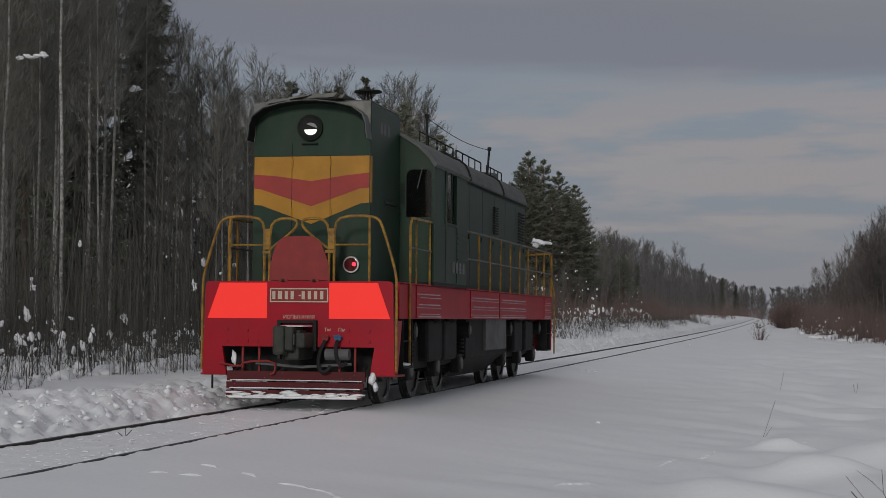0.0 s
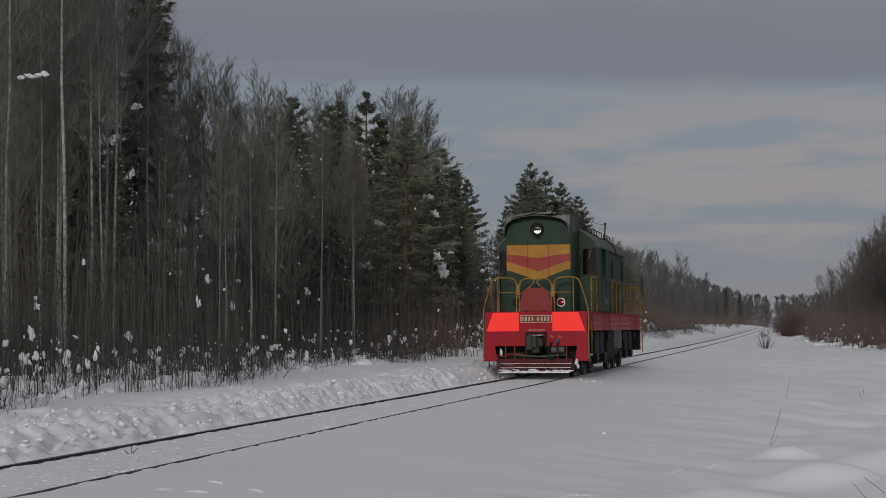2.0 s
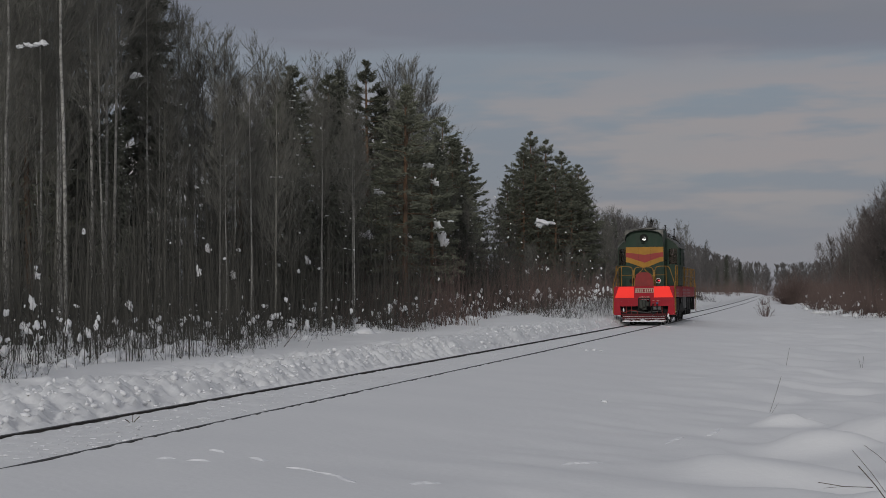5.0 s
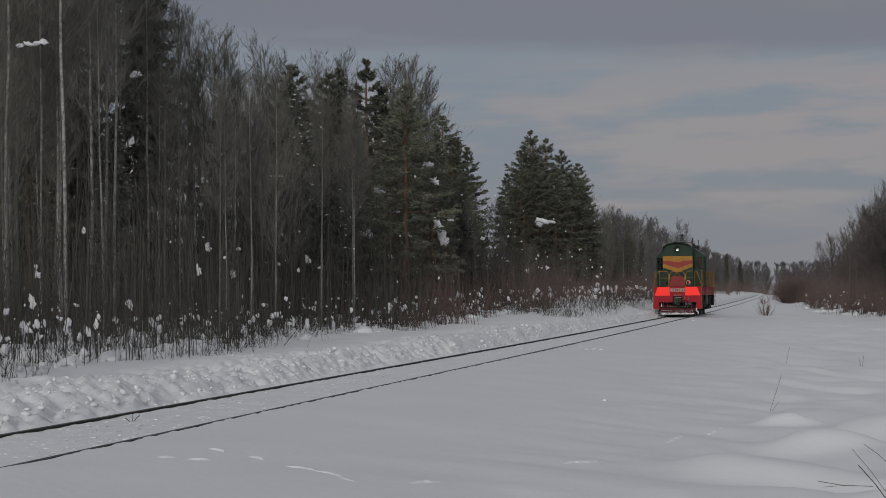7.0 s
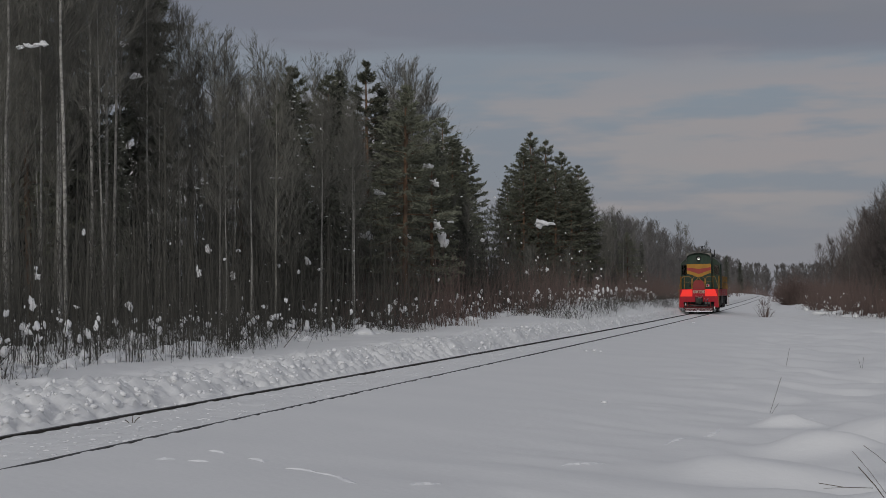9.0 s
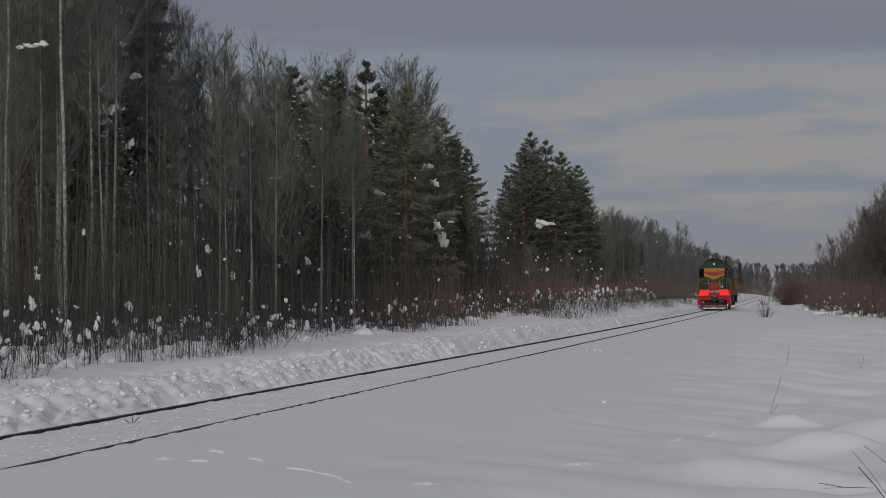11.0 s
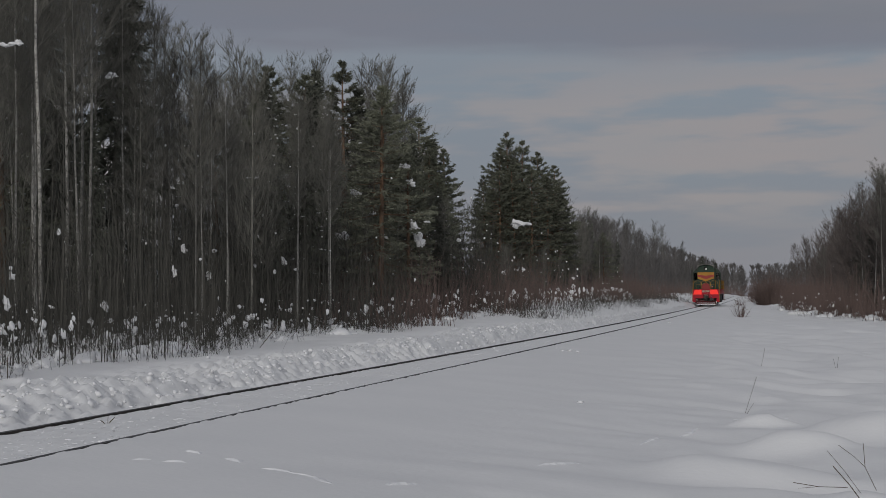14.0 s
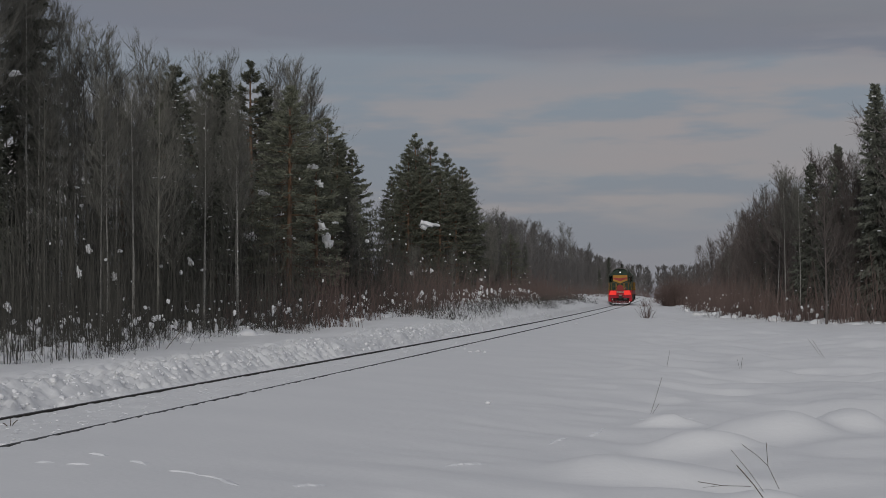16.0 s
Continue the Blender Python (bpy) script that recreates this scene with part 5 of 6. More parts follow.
def fill_left():
    """Trees of their own in the front of the wood on the bank side."""
    made = 0
    while made < 130:
        y = wood_rng.uniform(24, 165)
        x = float(track_x(y)) - 6.6 - wood_rng.gamma(1.6, 5.0)
        room = (allowed(x, y) - float(ground_z(x, y, False))) * wood_rng.uniform(0.72, 0.97)
        h = min(wood_rng.uniform(7, 15.5), room)
        az = math.degrees(math.atan2(-x, y))
        pines_ahead = 6.7 < az < 10.9 and y < 150
        if pines_ahead:
            h = min(h, room * 0.42)
        if h < (2.5 if pines_ahead else 4.0) or az > 33:
            continue
        r = wood_rng.random()
        if 10.9 < az < 12.6:
            r = 0.8 + 0.2 * r
        kind = "birch" if r < 0.36 else "aspen" if r < 0.82 else "spruce" if r < 0.93 else "pine"
        if y < 50 and kind in ("spruce", "pine"):
            kind = "birch"
        plant(kind, x, y, h)
        made += 1


def fill_right():
    made = 0
    while made < 60:
        y = wood_rng.uniform(92, 260)
        edge = np.interp(y, (92, 106, 118, 160, 260), (18.5, 13.5, 7.2, 5.6, 4.2))
        x = edge + wood_rng.gamma(1.5, 4.5) + 1.0
        room = (allowed(x, y) - float(ground_z(x, y, False))) * wood_rng.uniform(0.7, 0.97)
        h = min(wood_rng.uniform(6, 15), room)
        if h < 3.5:
            continue
        r = wood_rng.random()
        plant("birch" if r < 0.14 else "alder" if r < 0.86 else "spruce", x, y, h)
        made += 1


fill_left()
fill_right()


def joined_wood(name, spots, label, mat, kinds):
    """The depth of the wood behind: many trees as one thing that nobody could count."""
    g = np.random.default_rng(len(spots))
    out = []
    for x, y, h in spots:
        V, F = kinds[int(g.integers(len(kinds)))]
        a = g.uniform(0, 2 * math.pi)
        s = h / 14.0
        c, q = math.cos(a) * s * 1.15, math.sin(a) * s * 1.15
        W = np.stack([V[:, 0] * c - V[:, 1] * q + x, V[:, 0] * q + V[:, 1] * c + y, V[:, 2] * s + float(ground_z(x, y, False))], 1)
        out.append((W, F))
    ob = new(name, tri_mesh(name, *join(out), [mat]))
    return tagged(ob, label, "wood", kind="stuff")


def deep_spots(n, seed, ys, near, far, side):
    g = np.random.default_rng(seed)
    out = []
    tries = 0
    while len(out) < n and tries < 40 * n:
        tries += 1
        y = g.uniform(*ys)
        x = float(track_x(y)) + side * g.uniform(near, far)
        room = (allowed(x, y) - float(ground_z(x, y, False))) * g.uniform(0.8, 0.96)
        h = min(g.uniform(9, 15.5), room)
        if h < 4:
            continue
        out.append((x, y, h))
    return out


SPARSE = [join(bare_tree(300 + i, 14.0, start=0.12, boughs=30, twigs=5, fine=3, thick=2.2, spread=0.20)) for i in range(3)]
HAZY = [join(bare_tree(320 + i, 14.0, start=0.10, boughs=40, twigs=5, fine=3, thick=2.8, spread=0.20, taper=0.45)) for i in range(3)]
REMOTE = [join(bare_tree(360 + i, 14.0, start=0.05, boughs=26, twigs=5, fine=3, thick=11.0, spread=0.26)) for i in range(3)]
MIDDLE = [join(bare_tree(340 + i, 14.0, start=0.12, boughs=46, twigs=6, fine=3, thick=2.0, spread=0.20, taper=0.4)) for i in range(3)]
DARK_FIR = [join(spruce_tree(400 + i, 14.0, boughs=70, spread=0.15, sprays=20)[:2]) for i in range(2)]
joined_wood("deep_wood", deep_spots(120, 1, (40, 190), 19, 55, -1), "dark bare winter wood behind the front trees", TWIG, SPARSE)
joined_wood("deep_conifers", deep_spots(30, 2, (40, 190), 26, 60, -1), "dark conifers deep in the winter wood", FIR, DARK_FIR)
joined_wood("far_wood", deep_spots(150, 3, (150, 340), 8, 36, -1), "distant bare wood along the line", FOREST_FAR, HAZY)
joined_wood("farther_wood", deep_spots(85, 13, (340, 640), 6, 40, -1), "hazy distant bare wood along the line", FOREST_FAR, REMOTE)
joined_wood("far_conifers", deep_spots(26, 6, (250, 700), 8, 70, -1), "distant conifers along the line", FIR, DARK_FIR)
joined_wood("closing_wood", deep_spots(150, 4, (480, 640), -32, 45, 1), "distant wood that closes the view", FOREST_FAR, REMOTE)
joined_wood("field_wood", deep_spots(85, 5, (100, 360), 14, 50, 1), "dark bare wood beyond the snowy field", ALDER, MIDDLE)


def undergrowth(name, n, seed, place, heights, mat, label, side=5, radius=(0.006, 0.016), lean=0.10, clump=0.22, sliver=0.014):
    """A thicket of thin upright stems, each with a few side twigs."""
    g = np.random.default_rng(seed)
    X, Y = place(max(n // 5, 1), g)
    X, Y = np.repeat(X, 5)[:n], np.repeat(Y, 5)[:n]
    n = len(X)
    X, Y = X + g.normal(0, clump, n), Y + g.normal(0, clump, n)
    Z = ground_z(X, Y, False) - 0.1
    H = g.uniform(*heights, n) * g.uniform(0.55, 1.0, n) * (0.78 + 0.42 * value_noise(X * 0.3, Y * 0.3, seed) + 0.15 * value_noise(X * 1.1, Y * 1.1, seed + 1))
    P = np.stack([X, Y, Z], 1)
    D = np.stack([g.normal(0, lean, n), g.normal(0, lean, n), np.ones(n)], 1)
    M = P + D * (H * 0.5)[:, None]
    Q = M + (D + g.normal(0, lean * 0.7, (n, 3)) * np.array([1, 1, 0])) * (H * 0.5)[:, None]
    r = radius[0] + (radius[1] - radius[0]) * g.random(n) ** 2
    out = [tubes(P, M, r, r * 0.75, 3), spikes(M, Q, r * 0.75)]
    i = np.repeat(np.arange(n), side)
    f = g.uniform(0.15, 0.95, len(i))
    B = np.where((f < 0.5)[:, None], P[i] + (M - P)[i] * (2 * f)[:, None], M[i] + (Q - M)[i] * (2 * f - 1)[:, None])
    d = np.stack([g.normal(0, 0.5, len(i)), g.normal(0, 0.5, len(i)), np.full(len(i), 0.8)], 1)
    out.append(blades(B, d, H[i] * g.uniform(0.08, 0.26, len(i)), np.full(len(i), sliver), g))
    ob = new(name, tri_mesh(name, *join(out), [mat]))
    return tagged(ob, label, "undergrowth", kind="stuff")


def along_bank(y0, y1, near, depth):
    def place(n, g):
        y = y0 + (y1 - y0) * g.random(n) ** 1.25
        u = near + np.interp(y, (17, 22, 26, 31, 38), (-1.9, -1.7, -1.0, -0.35, 0.3)) + 0.75 * value_noise(y * 0.22, y * 0, 55) + 0.45 * value_noise(y * 0.8, y * 0, 56) + g.gamma(1.25, depth, n)
        return track_x(y) - u, y
    return place


def along_field(n, g):
    y = g.uniform(94, 300, n)
    edge = np.interp(y, (94, 100, 106, 112, 118, 135, 160, 220, 300), (19.0, 16.5, 12.6, 8.8, 6.2, 5.0, 3.8, 1.8, 0.5))
    return edge + g.gamma(1.1, 2.6, n) + 1.3 * value_noise(y * 0.16, y * 0, 57) + 0.5 * value_noise(y * 0.7, y * 0, 58), y


undergrowth("saplings", 4600, 3, along_bank(17, 90, 5.0, 3.6), (1.4, 6.5), STEM, "dense thicket of thin bare saplings in snow", radius=(0.003, 0.012), lean=0.06, clump=0.35, sliver=0.010)
undergrowth("low_brush", 4200, 13, along_bank(17, 85, 4.8, 2.0), (0.3, 1.7), STEM, "low twiggy brush at the foot of the wood", side=8, radius=(0.002, 0.006), lean=0.4, clump=0.3, sliver=0.007)
undergrowth("willow_thicket", 5200, 4, along_bank(52, 200, 4.4, 2.2), (1.2, 3.6), RED_TWIG, "red-brown willow thicket on the snowy bank", side=7, radius=(0.007, 0.02), lean=0.2, clump=0.35)


def inside_wood(n, g):
    y = 24 + 105 * g.random(n) ** 1.1
    return track_x(y) - 8.5 - g.gamma(1.6, 6.0, n), y


undergrowth("inner_thicket", 5200, 31, inside_wood, (2.0, 7.5), SHADED_STEM, "tangle of saplings inside the wood, shade put into its colour", side=7, radius=(0.008, 0.026), lean=0.12, clump=0.6, sliver=0.032)
undergrowth("bank_weeds", 2400, 21, along_bank(70, 190, 2.3, 0.9), (0.5, 1.5), STEM, "bent dry weeds along the snowy bank", side=5, radius=(0.004, 0.009), lean=0.5, clump=0.3)
undergrowth("field_edge_weeds", 1700, 22, lambda n, g: (lambda x, y: (x - 1.2, y - 2.0))(*along_field(n, g)), (0.3, 1.2), STEM, "dry weeds at the edge of the snowy field", side=5, radius=(0.005, 0.011), lean=0.45, clump=0.35)
undergrowth("field_thicket", 8200, 5, along_field, (1.4, 5.2), RED_TWIG, "red-brown thicket at the edge of the field", side=6, radius=(0.012, 0.032), lean=0.2, clump=0.5)
undergrowth("far_thicket", 2600, 6, lambda n, g: ((lambda y: (track_x(y) + g.choice([-1, 1], n) * (2.5 + g.gamma(1.3, 5.0, n)), y))(g.uniform(240, 430, n))), (1.5, 4.5), RED_TWIG, "distant red-brown thicket beside the line", side=4, radius=(0.012, 0.025), lean=0.16)
undergrowth("closing_thicket", 3400, 9, lambda n, g: (g.uniform(-40, 40, n), g.uniform(425, 470, n)), (2.5, 6.0), RED_TWIG, "distant brush across the end of the clearing", side=4, radius=(0.015, 0.03), lean=0.2)


def red_bush(x, y, r, h, seed, n=420):
    """Stems that fan out from one root, with fine twigs out to a domed rim."""
    g = np.random.default_rng(seed)
    az, q = g.uniform(0, 2 * math.pi, n), np.sqrt(g.random(n))
    foot = float(ground_z(x, y, False)) - 0.1
    P = np.stack([x + np.cos(az) * q * r * 0.35, y + np.sin(az) * q * r * 0.35, np.full(n, foot)], 1)
    rim = np.sqrt(np.clip(1 - 0.80 * q * q, 0, 1))
    Q = np.stack([x + np.cos(az) * q * r, y + np.sin(az) * q * r, foot + h * rim * g.uniform(0.45, 1.0, n)], 1)
    out = [spikes(P, Q, g.uniform(0.010, 0.026, n))]
    i = np.repeat(np.arange(n), 8)
    f = g.uniform(0.2, 1, len(i))
    B = P[i] + (Q - P)[i] * f[:, None]
    d = (Q - P)[i] / h + g.normal(0, 0.45, (len(i), 3))
    out.append(blades(B, d, g.uniform(0.3, 0.9, len(i)) * h / 5, np.full(len(i), 0.022), g))
    ob = new("willow_bush", tri_mesh("willow_bush", *join(out), [RED_TWIG]))
    tagged(ob, "rounded red-brown bare willow bush in snow", "bush", "willow bushes")


for i_, (x_, y_, r_, h_) in enumerate(((0.1, 226, 3.3, 5.4), (4.6, 232, 2.4, 3.2), (-2.0, 128, 0.9, 1.9), (-3.4, 205, 0.8, 1.2))):
    red_bush(x_, y_, r_, h_, 60 + i_, 750 if r_ > 2 else 34)

# ---- snow that lies on the thicket, the ridge and the bed ----


def snow_tufts():
    """Clots of snow that hang on the stems of the thicket."""
    g = np.random.default_rng(19)
    n = 1450
    y = 19 + 130 * g.random(n) ** 1.5
    x = track_x(y) - 4.75 - np.interp(y, (17, 22, 27, 38), (-1.4, -1.2, -0.3, 0.3)) - g.gamma(1.3, 1.0, n)
    low = g.random(n) < 0.965
    hgt = np.where(low, 0.0 + 1.0 * g.random(n) ** 2.2, g.uniform(0.8, 2.7, n))
    C = np.stack([x, y, ground_z(x, y, False) + hgt], 1)
    s = (0.014 + 0.052 * g.random(n) ** 2.4) * (0.6 + y / 85) * np.where(low, 1.0, 0.8)
    R = s[:, None] * np.stack([g.uniform(0.6, 1.1, n), g.uniform(0.6, 1.1, n), g.uniform(0.8, 1.7, n)], 1)
    ob = new("snow_clots", tri_mesh("snow_clots", *lumps(C, R, g, 2), [SNOW_LUMP], smooth=True))
    tagged(ob, "clots of snow hanging on thicket stems", "snow", kind="stuff")
    # snow caught higher up, among the boughs
    n = 90
    y = g.uniform(48, 128, n)
    u = -g.uniform(7.2, 12.5, n)
    x = u + track_x(y)
    C = np.stack([x, y, ground_z(x, y, False) + 2.0 + 4.2 * g.random(n) ** 1.5], 1)
    s = (0.025 + 0.05 * g.random(n) ** 2) * (0.5 + y / 160)
    R = s[:, None] * np.stack([g.uniform(0.8, 1.6, n), g.uniform(0.8, 1.3, n), g.uniform(0.7, 1.5, n)], 1)
    ob = new("snow_clots", tri_mesh("snow_clots", *lumps(C, R, g, 2), [SNOW_LUMP], smooth=True))
    tagged(ob, "patches of snow caught among the boughs", "snow", kind="stuff")
    n = 420
    x, y = along_field(n, g)
    hgt = g.uniform(0.05, 1.9, n) * g.random(n)
    C = np.stack([x - 0.5, y, ground_z(x, y, False) + hgt], 1)
    s = 0.06 + 0.13 * g.random(n) ** 2
    R = s[:, None] * np.stack([g.uniform(0.7, 1.1, n), g.uniform(0.7, 1.1, n), g.uniform(0.8, 1.8, n)], 1)
    ob = new("snow_clots", tri_mesh("snow_clots", *lumps(C, R, g, 1), [SNOW_LUMP], smooth=True))
    tagged(ob, "clots of snow on the field thicket", "snow", kind="stuff")


snow_tufts()


def hummocks():
    """Snow heaped over the roots along both edges of the wood."""
    g = np.random.default_rng(29)
    n = 190
    y = 18 + 120 * g.random(n) ** 1.5
    x = track_x(y) - 4.7 - np.interp(y, (17, 30, 38), (-0.75, -0.35, 0.3)) - g.gamma(1.2, 0.5, n)
    C = np.stack([x, y, ground_z(x, y, False) - 0.02], 1)
    R = g.uniform(0.10, 0.26, (n, 1)) * (1 + y / 120)[:, None] * np.stack([g.uniform(0.8, 1.2, n), g.uniform(0.8, 1.6, n), g.uniform(0.3, 0.75, n)], 1)
    ob = new("snow_hummocks", tri_mesh("snow_hummocks", *lumps(C, R, g, 2), [SNOW_LUMP], smooth=True))
    tagged(ob, "snow heaped over roots at the edge of the wood", "snow", kind="stuff")
    n = 230
    x, y = along_field(n, g)
    x, y = x - g.uniform(0.2, 1.6, n), y - g.uniform(0, 2, n)
    C = np.stack([x, y, ground_z(x, y, False) - 0.02], 1)
    R = g.uniform(0.2, 0.6, (n, 1)) * np.stack([g.uniform(0.9, 1.6, n), g.uniform(0.8, 1.4, n), g.uniform(0.3, 0.75, n)], 1)
    ob = new("snow_hummocks", tri_mesh("snow_hummocks", *lumps(C, R, g, 2), [SNOW_LUMP], smooth=True))
    tagged(ob, "snow heaped on brush at the edge of the field", "snow", kind="stuff")


hummocks()


def snow_lump(x, y, z, rx, ry, rz, seed, label):
    g = np.random.default_rng(seed)
    V, F = lumps(np.array([[0, 0, 0], [-0.55, 0.1, 0.35], [0.6, 0, -0.3]]), np.array([[0.75, 0.8, 0.8], [0.55, 0.6, 0.7], [0.55, 0.5, 0.45]]), g, 3)
    for f in (3.1, 5.7, 9.3, 14.0):
        V = V * (1 + 0.95 / f * np.sin(V @ g.normal(size=3) * f * 0.7 + g.uniform(0, 6)))[:, None]
    V = V * np.array([rx, ry, rz]) * 0.85
    ob = new("snow_lump", tri_mesh("snow_lump", V, F, [SNOW_LUMP], smooth=True))
    ob.location = (x, y, z)
    tagged(ob, label, "snow", "large snow lumps in the trees")


# set along the camera's sight lines, at depths where no tree hides them
SIGHTLINE_SNOW = ((-17.15, 34, 7.25, 0.107, 0.053), (-16.92, 34, 7.27, 0.119, 0.059), (-16.73, 34, 7.3, 0.107, 0.064), (-16.56, 34, 7.31, 0.083, 0.058), (-18.55, 44, 7.99, 0.169, 0.076), (-18.96, 44, 8.94, 0.077, 0.069), (-19.06, 56, 6.91, 0.156, 0.109), (-19.46, 52, 5.48, 0.109, 0.087), (-19.75, 52, 5.3, 0.091, 0.064),
               (-14.13, 65, 4.39, 0.227, 0.272), (-14.01, 65, 3.89, 0.204, 0.306), (-14.58, 65, 6.98, 0.182, 0.146), (-14.27, 65, 6.23, 0.159, 0.143), (-16.61, 65, 5.89, 0.204, 0.204), (-15.96, 65, 5.05, 0.182, 0.145),
               (-13.65, 65, 4.65, 0.136, 0.109), (-17.11, 65, 4.13, 0.136, 0.177), (-17.34, 65, 4.09, 0.181, 0.109), (-18.42, 65, 4.58, 0.182, 0.109), (-18.98, 65, 4.64, 0.182, 0.109), (-15.37, 65, 4.01, 0.091, 0.127),
               (-17.94, 65, 9.2, 0.091, 0.091), (-17.91, 65, 9.46, 0.08, 0.08), (-18.73, 123, 7.4, 0.601, 0.361), (-19.05, 65, 8.57, 0.091, 0.091))
THICKET_SNOW = ((-12.79, 26, 1.83, 0.054, 0.076), (-12.89, 26, 1.37, 0.073, 0.123), (-12.5, 25, 0.95, 0.079, 0.118), (-13.21, 31, 1.3, 0.076, 0.091), (-13.13, 32, 0.92, 0.067, 0.107), (-14.37, 38, 2.12, 0.066, 0.113),
                (-13.09, 30, 1.01, 0.052, 0.073), (-12.99, 28, 1.31, 0.059, 0.035), (-12.73, 30, 0.72, 0.084, 0.109), (-12.31, 29, 0.43, 0.081, 0.089), (-15.61, 42, 2.85, 0.088, 0.141), (-14.89, 42, 2.11, 0.073, 0.117),
                (-13.97, 44, 0.54, 0.138, 0.249), (-16.71, 55, 2.82, 0.096, 0.173), (-16.47, 66, 3.19, 0.115, 0.138), (-15.94, 74, 3.06, 0.103, 0.114), (-16.18, 70, 2.6, 0.122, 0.171))
for i_, (x_, y_, z_, a_, b_) in enumerate(SIGHTLINE_SNOW + THICKET_SNOW):
    snow_lump(x_, y_, z_, a_, a_ * 0.8, b_, 80 + i_, "lump of snow among the trees, placed to fit the camera's view")


def snow_rubble():
    """Broken blocks that the plough left on the ridge, and crumbs on the bed."""
    g = np.random.default_rng(23)
    n = 2600
    y = 13 + 100 * g.random(n) ** 1.7
    u = -1.12 - np.abs(g.normal(0, 0.55, n))
    x = track_x(y) + u
    C = np.stack([x, y, ground_z(x, y) - 0.3 * 0.03], 1)
    s = g.uniform(0.016, 0.062, n) * g.uniform(0.4, 1, n)
    R = s[:, None] * g.uniform(0.6, 1.3, (n, 3)) * np.array([1, 1, 0.7])
    b = bmesh.new()
    bmesh.ops.create_icosphere(b, subdivisions=1, radius=1)
    v0 = np.array([v.co[:] for v in b.verts]); f0 = np.array([[v.index for v in f.verts] for f in b.faces])
    b.free()
    out = [(v0 * g.uniform(0.72, 1.2, (len(v0), 1)) * r + c, f0) for c, r in zip(C, R)]
    ob = new("snow_blocks", tri_mesh("snow_blocks", *join(out), [SNOW_LUMP], smooth=True))
    tagged(ob, "broken snow blocks on the ploughed ridge", "snow", kind="stuff")
    n = 330
    y = 13 + 75 * g.random(n) ** 1.6
    x = track_x(y) - 1.15 - np.abs(g.normal(0, 0.4, n))
    C = np.stack([x, y, ground_z(x, y) - 0.01], 1)
    R = (g.uniform(0.03, 0.075, n))[:, None] * g.uniform(0.6, 1.3, (n, 3)) * np.array([1, 1, 0.7])
    out = [(v0 * g.uniform(0.72, 1.2, (len(v0), 1)) * r + c, f0) for c, r in zip(C, R)]
    ob = new("snow_clods", tri_mesh("snow_clods", *join(out), [SNOW_LUMP], smooth=True))
    tagged(ob, "larger rounded snow clods on the ploughed ridge", "snow", kind="stuff")
    n = 1500
    y = 13 + 60 * g.random(n) ** 1.6
    x = track_x(y) + g.uniform(-0.66, 0.66, n)
    C = np.stack([x, y, ground_z(x, y) + 0.002], 1)
    R = (g.uniform(0.008, 0.034, n) * g.uniform(0.4, 1, n))[:, None] * g.uniform(0.6, 1.3, (n, 3)) * np.array([1.2, 1.2, 0.35])
    out = [(v0 * g.uniform(0.72, 1.2, (len(v0), 1)) * r + c, f0) for c, r in zip(C, R)]
    ob = new("snow_crumbs", tri_mesh("snow_crumbs", *join(out), [SNOW_LUMP]))
    tagged(ob, "small snow crumbs between the rails", "snow", kind="stuff")


snow_rubble()


def snow_crust():
    """Thin shelves of wind crust, placed to fit the camera's view, tilted to catch sun."""
    g = np.random.default_rng(47)
    out = []
    for x, y, length, turn in CRUSTS:
        length = max(length, 0.22)
        n = max(5, int(length / 0.04))
        k = np.linspace(-0.5, 0.5, n) * length
        wave = 0.03 * np.sin(k * 7 + x) + g.normal(0, 0.006, n)
        taper = np.sqrt(np.clip(1 - (2 * k / length) ** 2, 0, 1)) * g.uniform(0.55, 1.1, n)
        nx, ny = -math.sin(turn), math.cos(turn)
        px, py = x + k * math.cos(turn) + nx * wave, y + k * math.sin(turn) + ny * wave
        rows_ = []
        for away, rise in ((-0.02, -0.02), (0.02, 0.017), (0.16, -0.02)):
            qx, qy = px + nx * away * (0.4 + taper), py + ny * away * (0.4 + taper)
            rows_.append(np.stack([qx, qy, ground_z(qx, qy, False) + (rise * taper if rise > 0 else rise)], 1))
        i = np.arange(n - 1)
        F = np.concatenate([np.concatenate([np.stack([a + i, a + i + 1, a + n + i + 1], 1), np.stack([a + i, a + n + i + 1, a + n + i], 1)]) for a in (0, n)])
        out.append((np.concatenate(rows_), F))
    ob = new("snow_crust", tri_mesh("snow_crust", *join(out), [SNOW_LUMP]))
    tagged(ob, "thin ridges of wind-blown snow crust tilted to catch the sun", "snow", kind="stuff")


CRUSTS = ((-5.46, 13.62, 0.11, 0.85), (-5.19, 13.68, 0.07, 0.28), (-5.33, 14.47, 0.16, -0.52), (-4.83, 14.16, 0.3, -0.72), (-4.25, 13.68, 0.38, -0.38), (-3.8, 13.25, 0.92, -0.92), (-2.98, 13.23, 0.41, 1.25), (-2.04, 16.26, 0.77, 1.08), (-1.34, 19.69, 1.07, 1.4), (-1.0, 21.95, 0.85, 1.31), (-0.1, 24.66, 1.16, 0.83))
snow_crust()


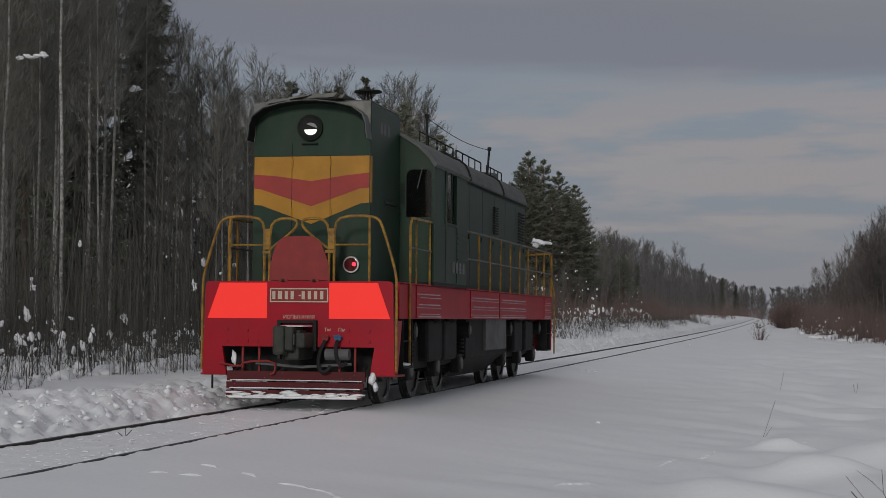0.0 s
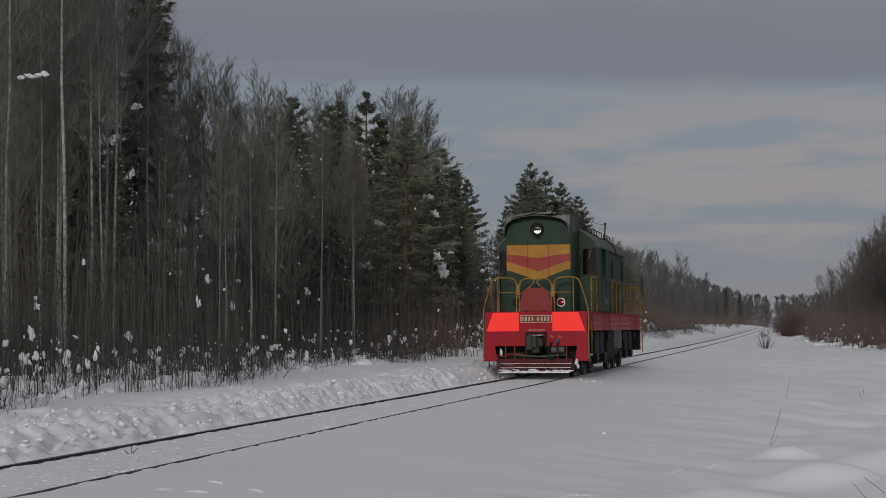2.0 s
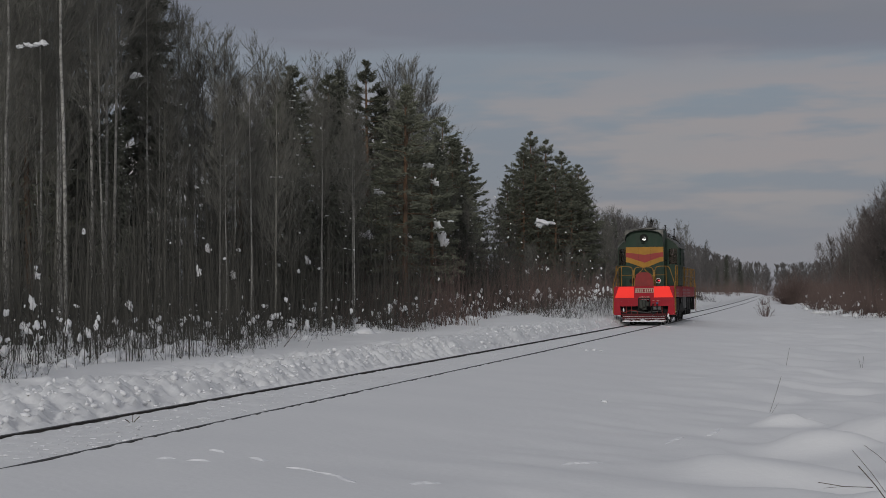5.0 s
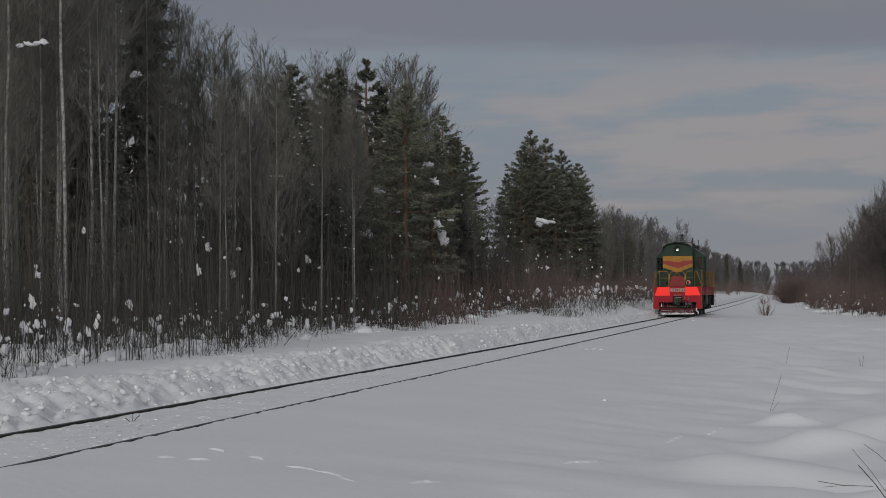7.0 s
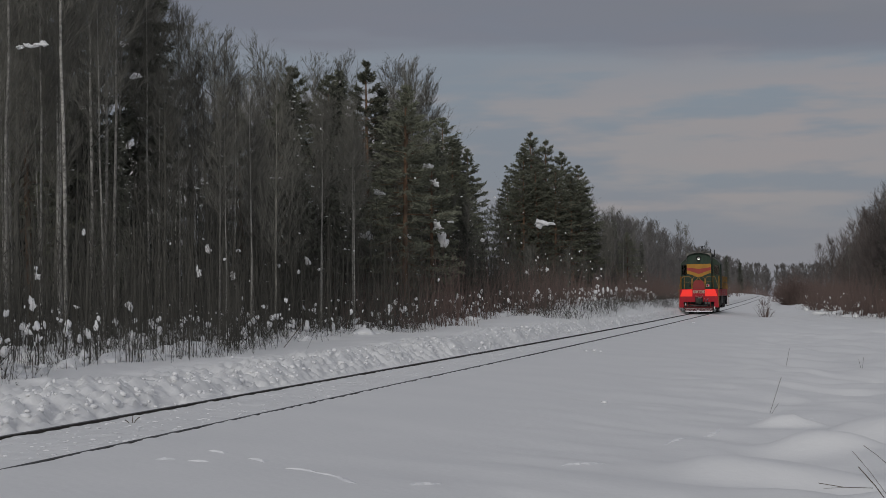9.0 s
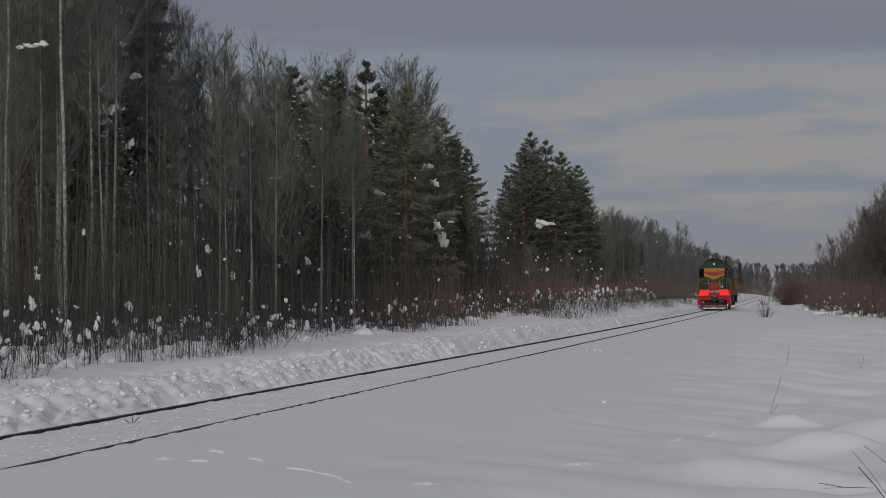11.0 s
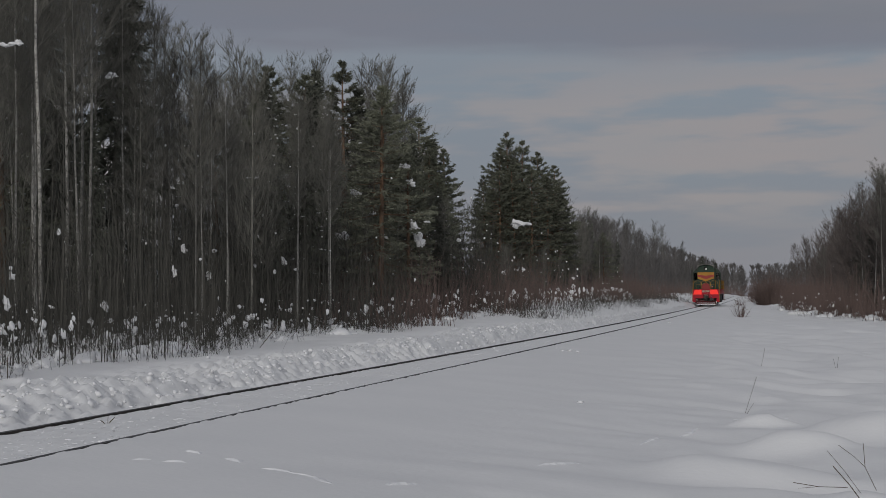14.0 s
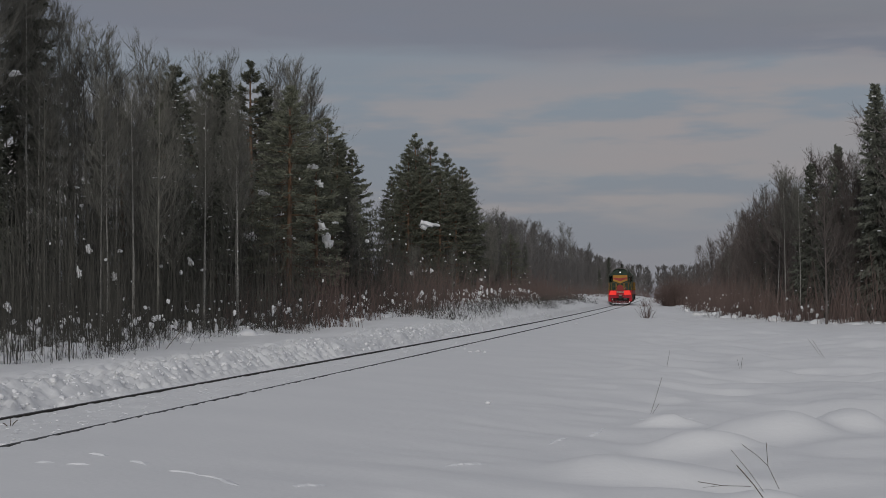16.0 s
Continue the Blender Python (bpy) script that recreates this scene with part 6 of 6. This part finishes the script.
def snow_bits():
    """Lumps of snow that rolled down from the track."""
    g = np.random.default_rng(41)
    for x, y, r in ((-5.30, 44.2, 0.045), (-5.46, 43.7, 0.03), (-5.10, 44.1, 0.03), (-5.8, 45.3, 0.025), (-5.6, 76, 0.04), (-5.3, 90, 0.05), (-2.9, 25.4, 0.035)):
        V, F = lumps(np.zeros((1, 3)), np.array([[1.5, 1.2, 0.7]]) * r, g, 2)
        ob = new("snow_chunk", tri_mesh("snow_chunk", V, F, [SNOW_LUMP], smooth=True))
        ob.location = (x, y, float(ground_z(x, y)) + 0.3 * r)
        tagged(ob, "small chunk of snow rolled from the track", "snow", "rolled snow chunks")


snow_bits()


def forked_weed(stems, label):
    """Dry stems with bends, laid flat in one upright plane to fit the camera's view."""
    root = new("weed_stalk")
    root.location = stems[0][0][0]
    tagged(root, label, "weed", "dry weeds in the snow")
    foot = Vector(stems[0][0][0])
    for points, r in stems:
        part("stem", rod([Vector(p) - foot for p in points], r * 0.75, 5), GRASS, root)


def weed(x, y, stems, seed, label):
    """A dry stalk or two that stick out of the drift."""
    g = np.random.default_rng(seed)
    z = float(ground_z(x, y)) - 0.03
    root = new("weed_stalk")
    root.location = (x, y, z)
    tagged(root, label, "weed", "dry weeds in the snow")
    for dx, dz, lean, r in stems:
        p, q = Vector((dx, 0, 0)), Vector((dx + lean, g.uniform(-0.05, 0.05), dz))
        m = p.lerp(q, 0.55) + Vector((0.02 * lean, 0, 0.01))
        part("stem", rod([p, m, q], r, 5), GRASS, root)


weed(-0.38, 26.2, ((0, 0.62, 0.20, 0.003), (0.02, 0.20, 0.13, 0.0025)), 1, "thin dry stalk leaning out of a drift")
forked_weed(((((0.722, 13.66, -0.312), (0.641, 13.66, -0.197), (0.510, 13.66, -0.044)), 0.0055), (((0.723, 13.66, -0.257), (0.602, 13.66, -0.085), (0.466, 13.66, 0.082)), 0.0028),
             (((0.623, 13.66, -0.216), (0.393, 13.66, -0.213), (0.189, 13.66, -0.181)), 0.004), (((0.393, 13.66, -0.213), (0.277, 13.66, -0.223), (0.230, 13.66, -0.228)), 0.002)), "dark broken weed stems lying in snow")
forked_weed(((((0.901, 14.46, -0.329), (0.808, 14.46, -0.128), (0.796, 14.46, 0.074)), 0.0035), (((0.808, 14.46, -0.128), (0.712, 14.46, -0.035), (0.587, 14.46, 0.058)), 0.003)), "forked dry weed stems in snow")
weed(-0.17, 40.7, ((0, 0.5, 0.1, 0.0035),), 4, "thin dry stalk standing in snow")
weed(1.64, 41.1, ((0, 0.25, -0.05, 0.0035), (0.03, 0.3, 0.04, 0.0035)), 5, "short dry stalks in the snowy field")
weed(4.2, 45.9, ((0, 0.7, -0.5, 0.0035), (0.05, 0.65, -0.42, 0.0035)), 6, "two leaning dry stalks in the field")
weed(-10.7, 21.6, ((0, 0.4, -0.01, 0.006),), 7, "thin dry stalk on the snow bank")
weed(-11.4, 35.5, ((0, 0.6, 0.5, 0.008),), 8, "leaning bare stem on the snow bank")
weed(-7.4, 17.4, ((0, 0.10, 0.08, 0.005), (0, 0.07, -0.07, 0.005), (0.01, 0.12, 0.0, 0.004)), 9, "small dry tuft between the rails")


# ---- what moves ----
RUN = ((0, 23.06), (0.75, 31.40), (1.5, 39.74), (2.5, 50.95), (3.5, 62.16), (5.25, 81.9), (7, 101.86), (9, 124.6), (11, 147.9), (12.5, 165.6), (14.25, 186.0), (16, 206.6))


def run_at(t):
    """Metres along the track at t: a smooth line through RUN."""
    ts, ss = np.array([a for a, _ in RUN]), np.array([b for _, b in RUN])
    m = np.gradient(ss, ts)
    i = int(np.clip(np.searchsorted(ts, t, side="right") - 1, 0, len(ts) - 2))
    h = ts[i + 1] - ts[i]
    k = (t - ts[i]) / h
    return ((2 * k**3 - 3 * k**2 + 1) * ss[i] + (k**3 - 2 * k**2 + k) * h * m[i] + (-2 * k**3 + 3 * k**2) * ss[i + 1] + (k**3 - k**2) * h * m[i + 1])


def loco_pose(t):
    s = run_at(t)
    x0, x1, z0, z1 = (float(f(v)) for f in (track_x, track_z) for v in (s, s + 16))
    return Matrix.Translation((x0, s, z0)) @ pose(0, 0, 0, math.degrees(math.atan2(z1 - z0, 16)), 0, -math.degrees(math.atan2(x1 - x0, 16)))


def motions():
    walk(loco, [(t * 0.25, loco_pose(t * 0.25)) for t in range(65)])
    step = 1 / 15
    for axle in WHEELSETS:
        home = Vector(axle.location)
        rows = []
        for i in range(241):
            turn = -math.degrees((run_at(i * step) - run_at(0)) / 0.525)
            rows.append((i * step, pose(*home, turn, 0, 0)))
        walk(axle, rows)


motions()
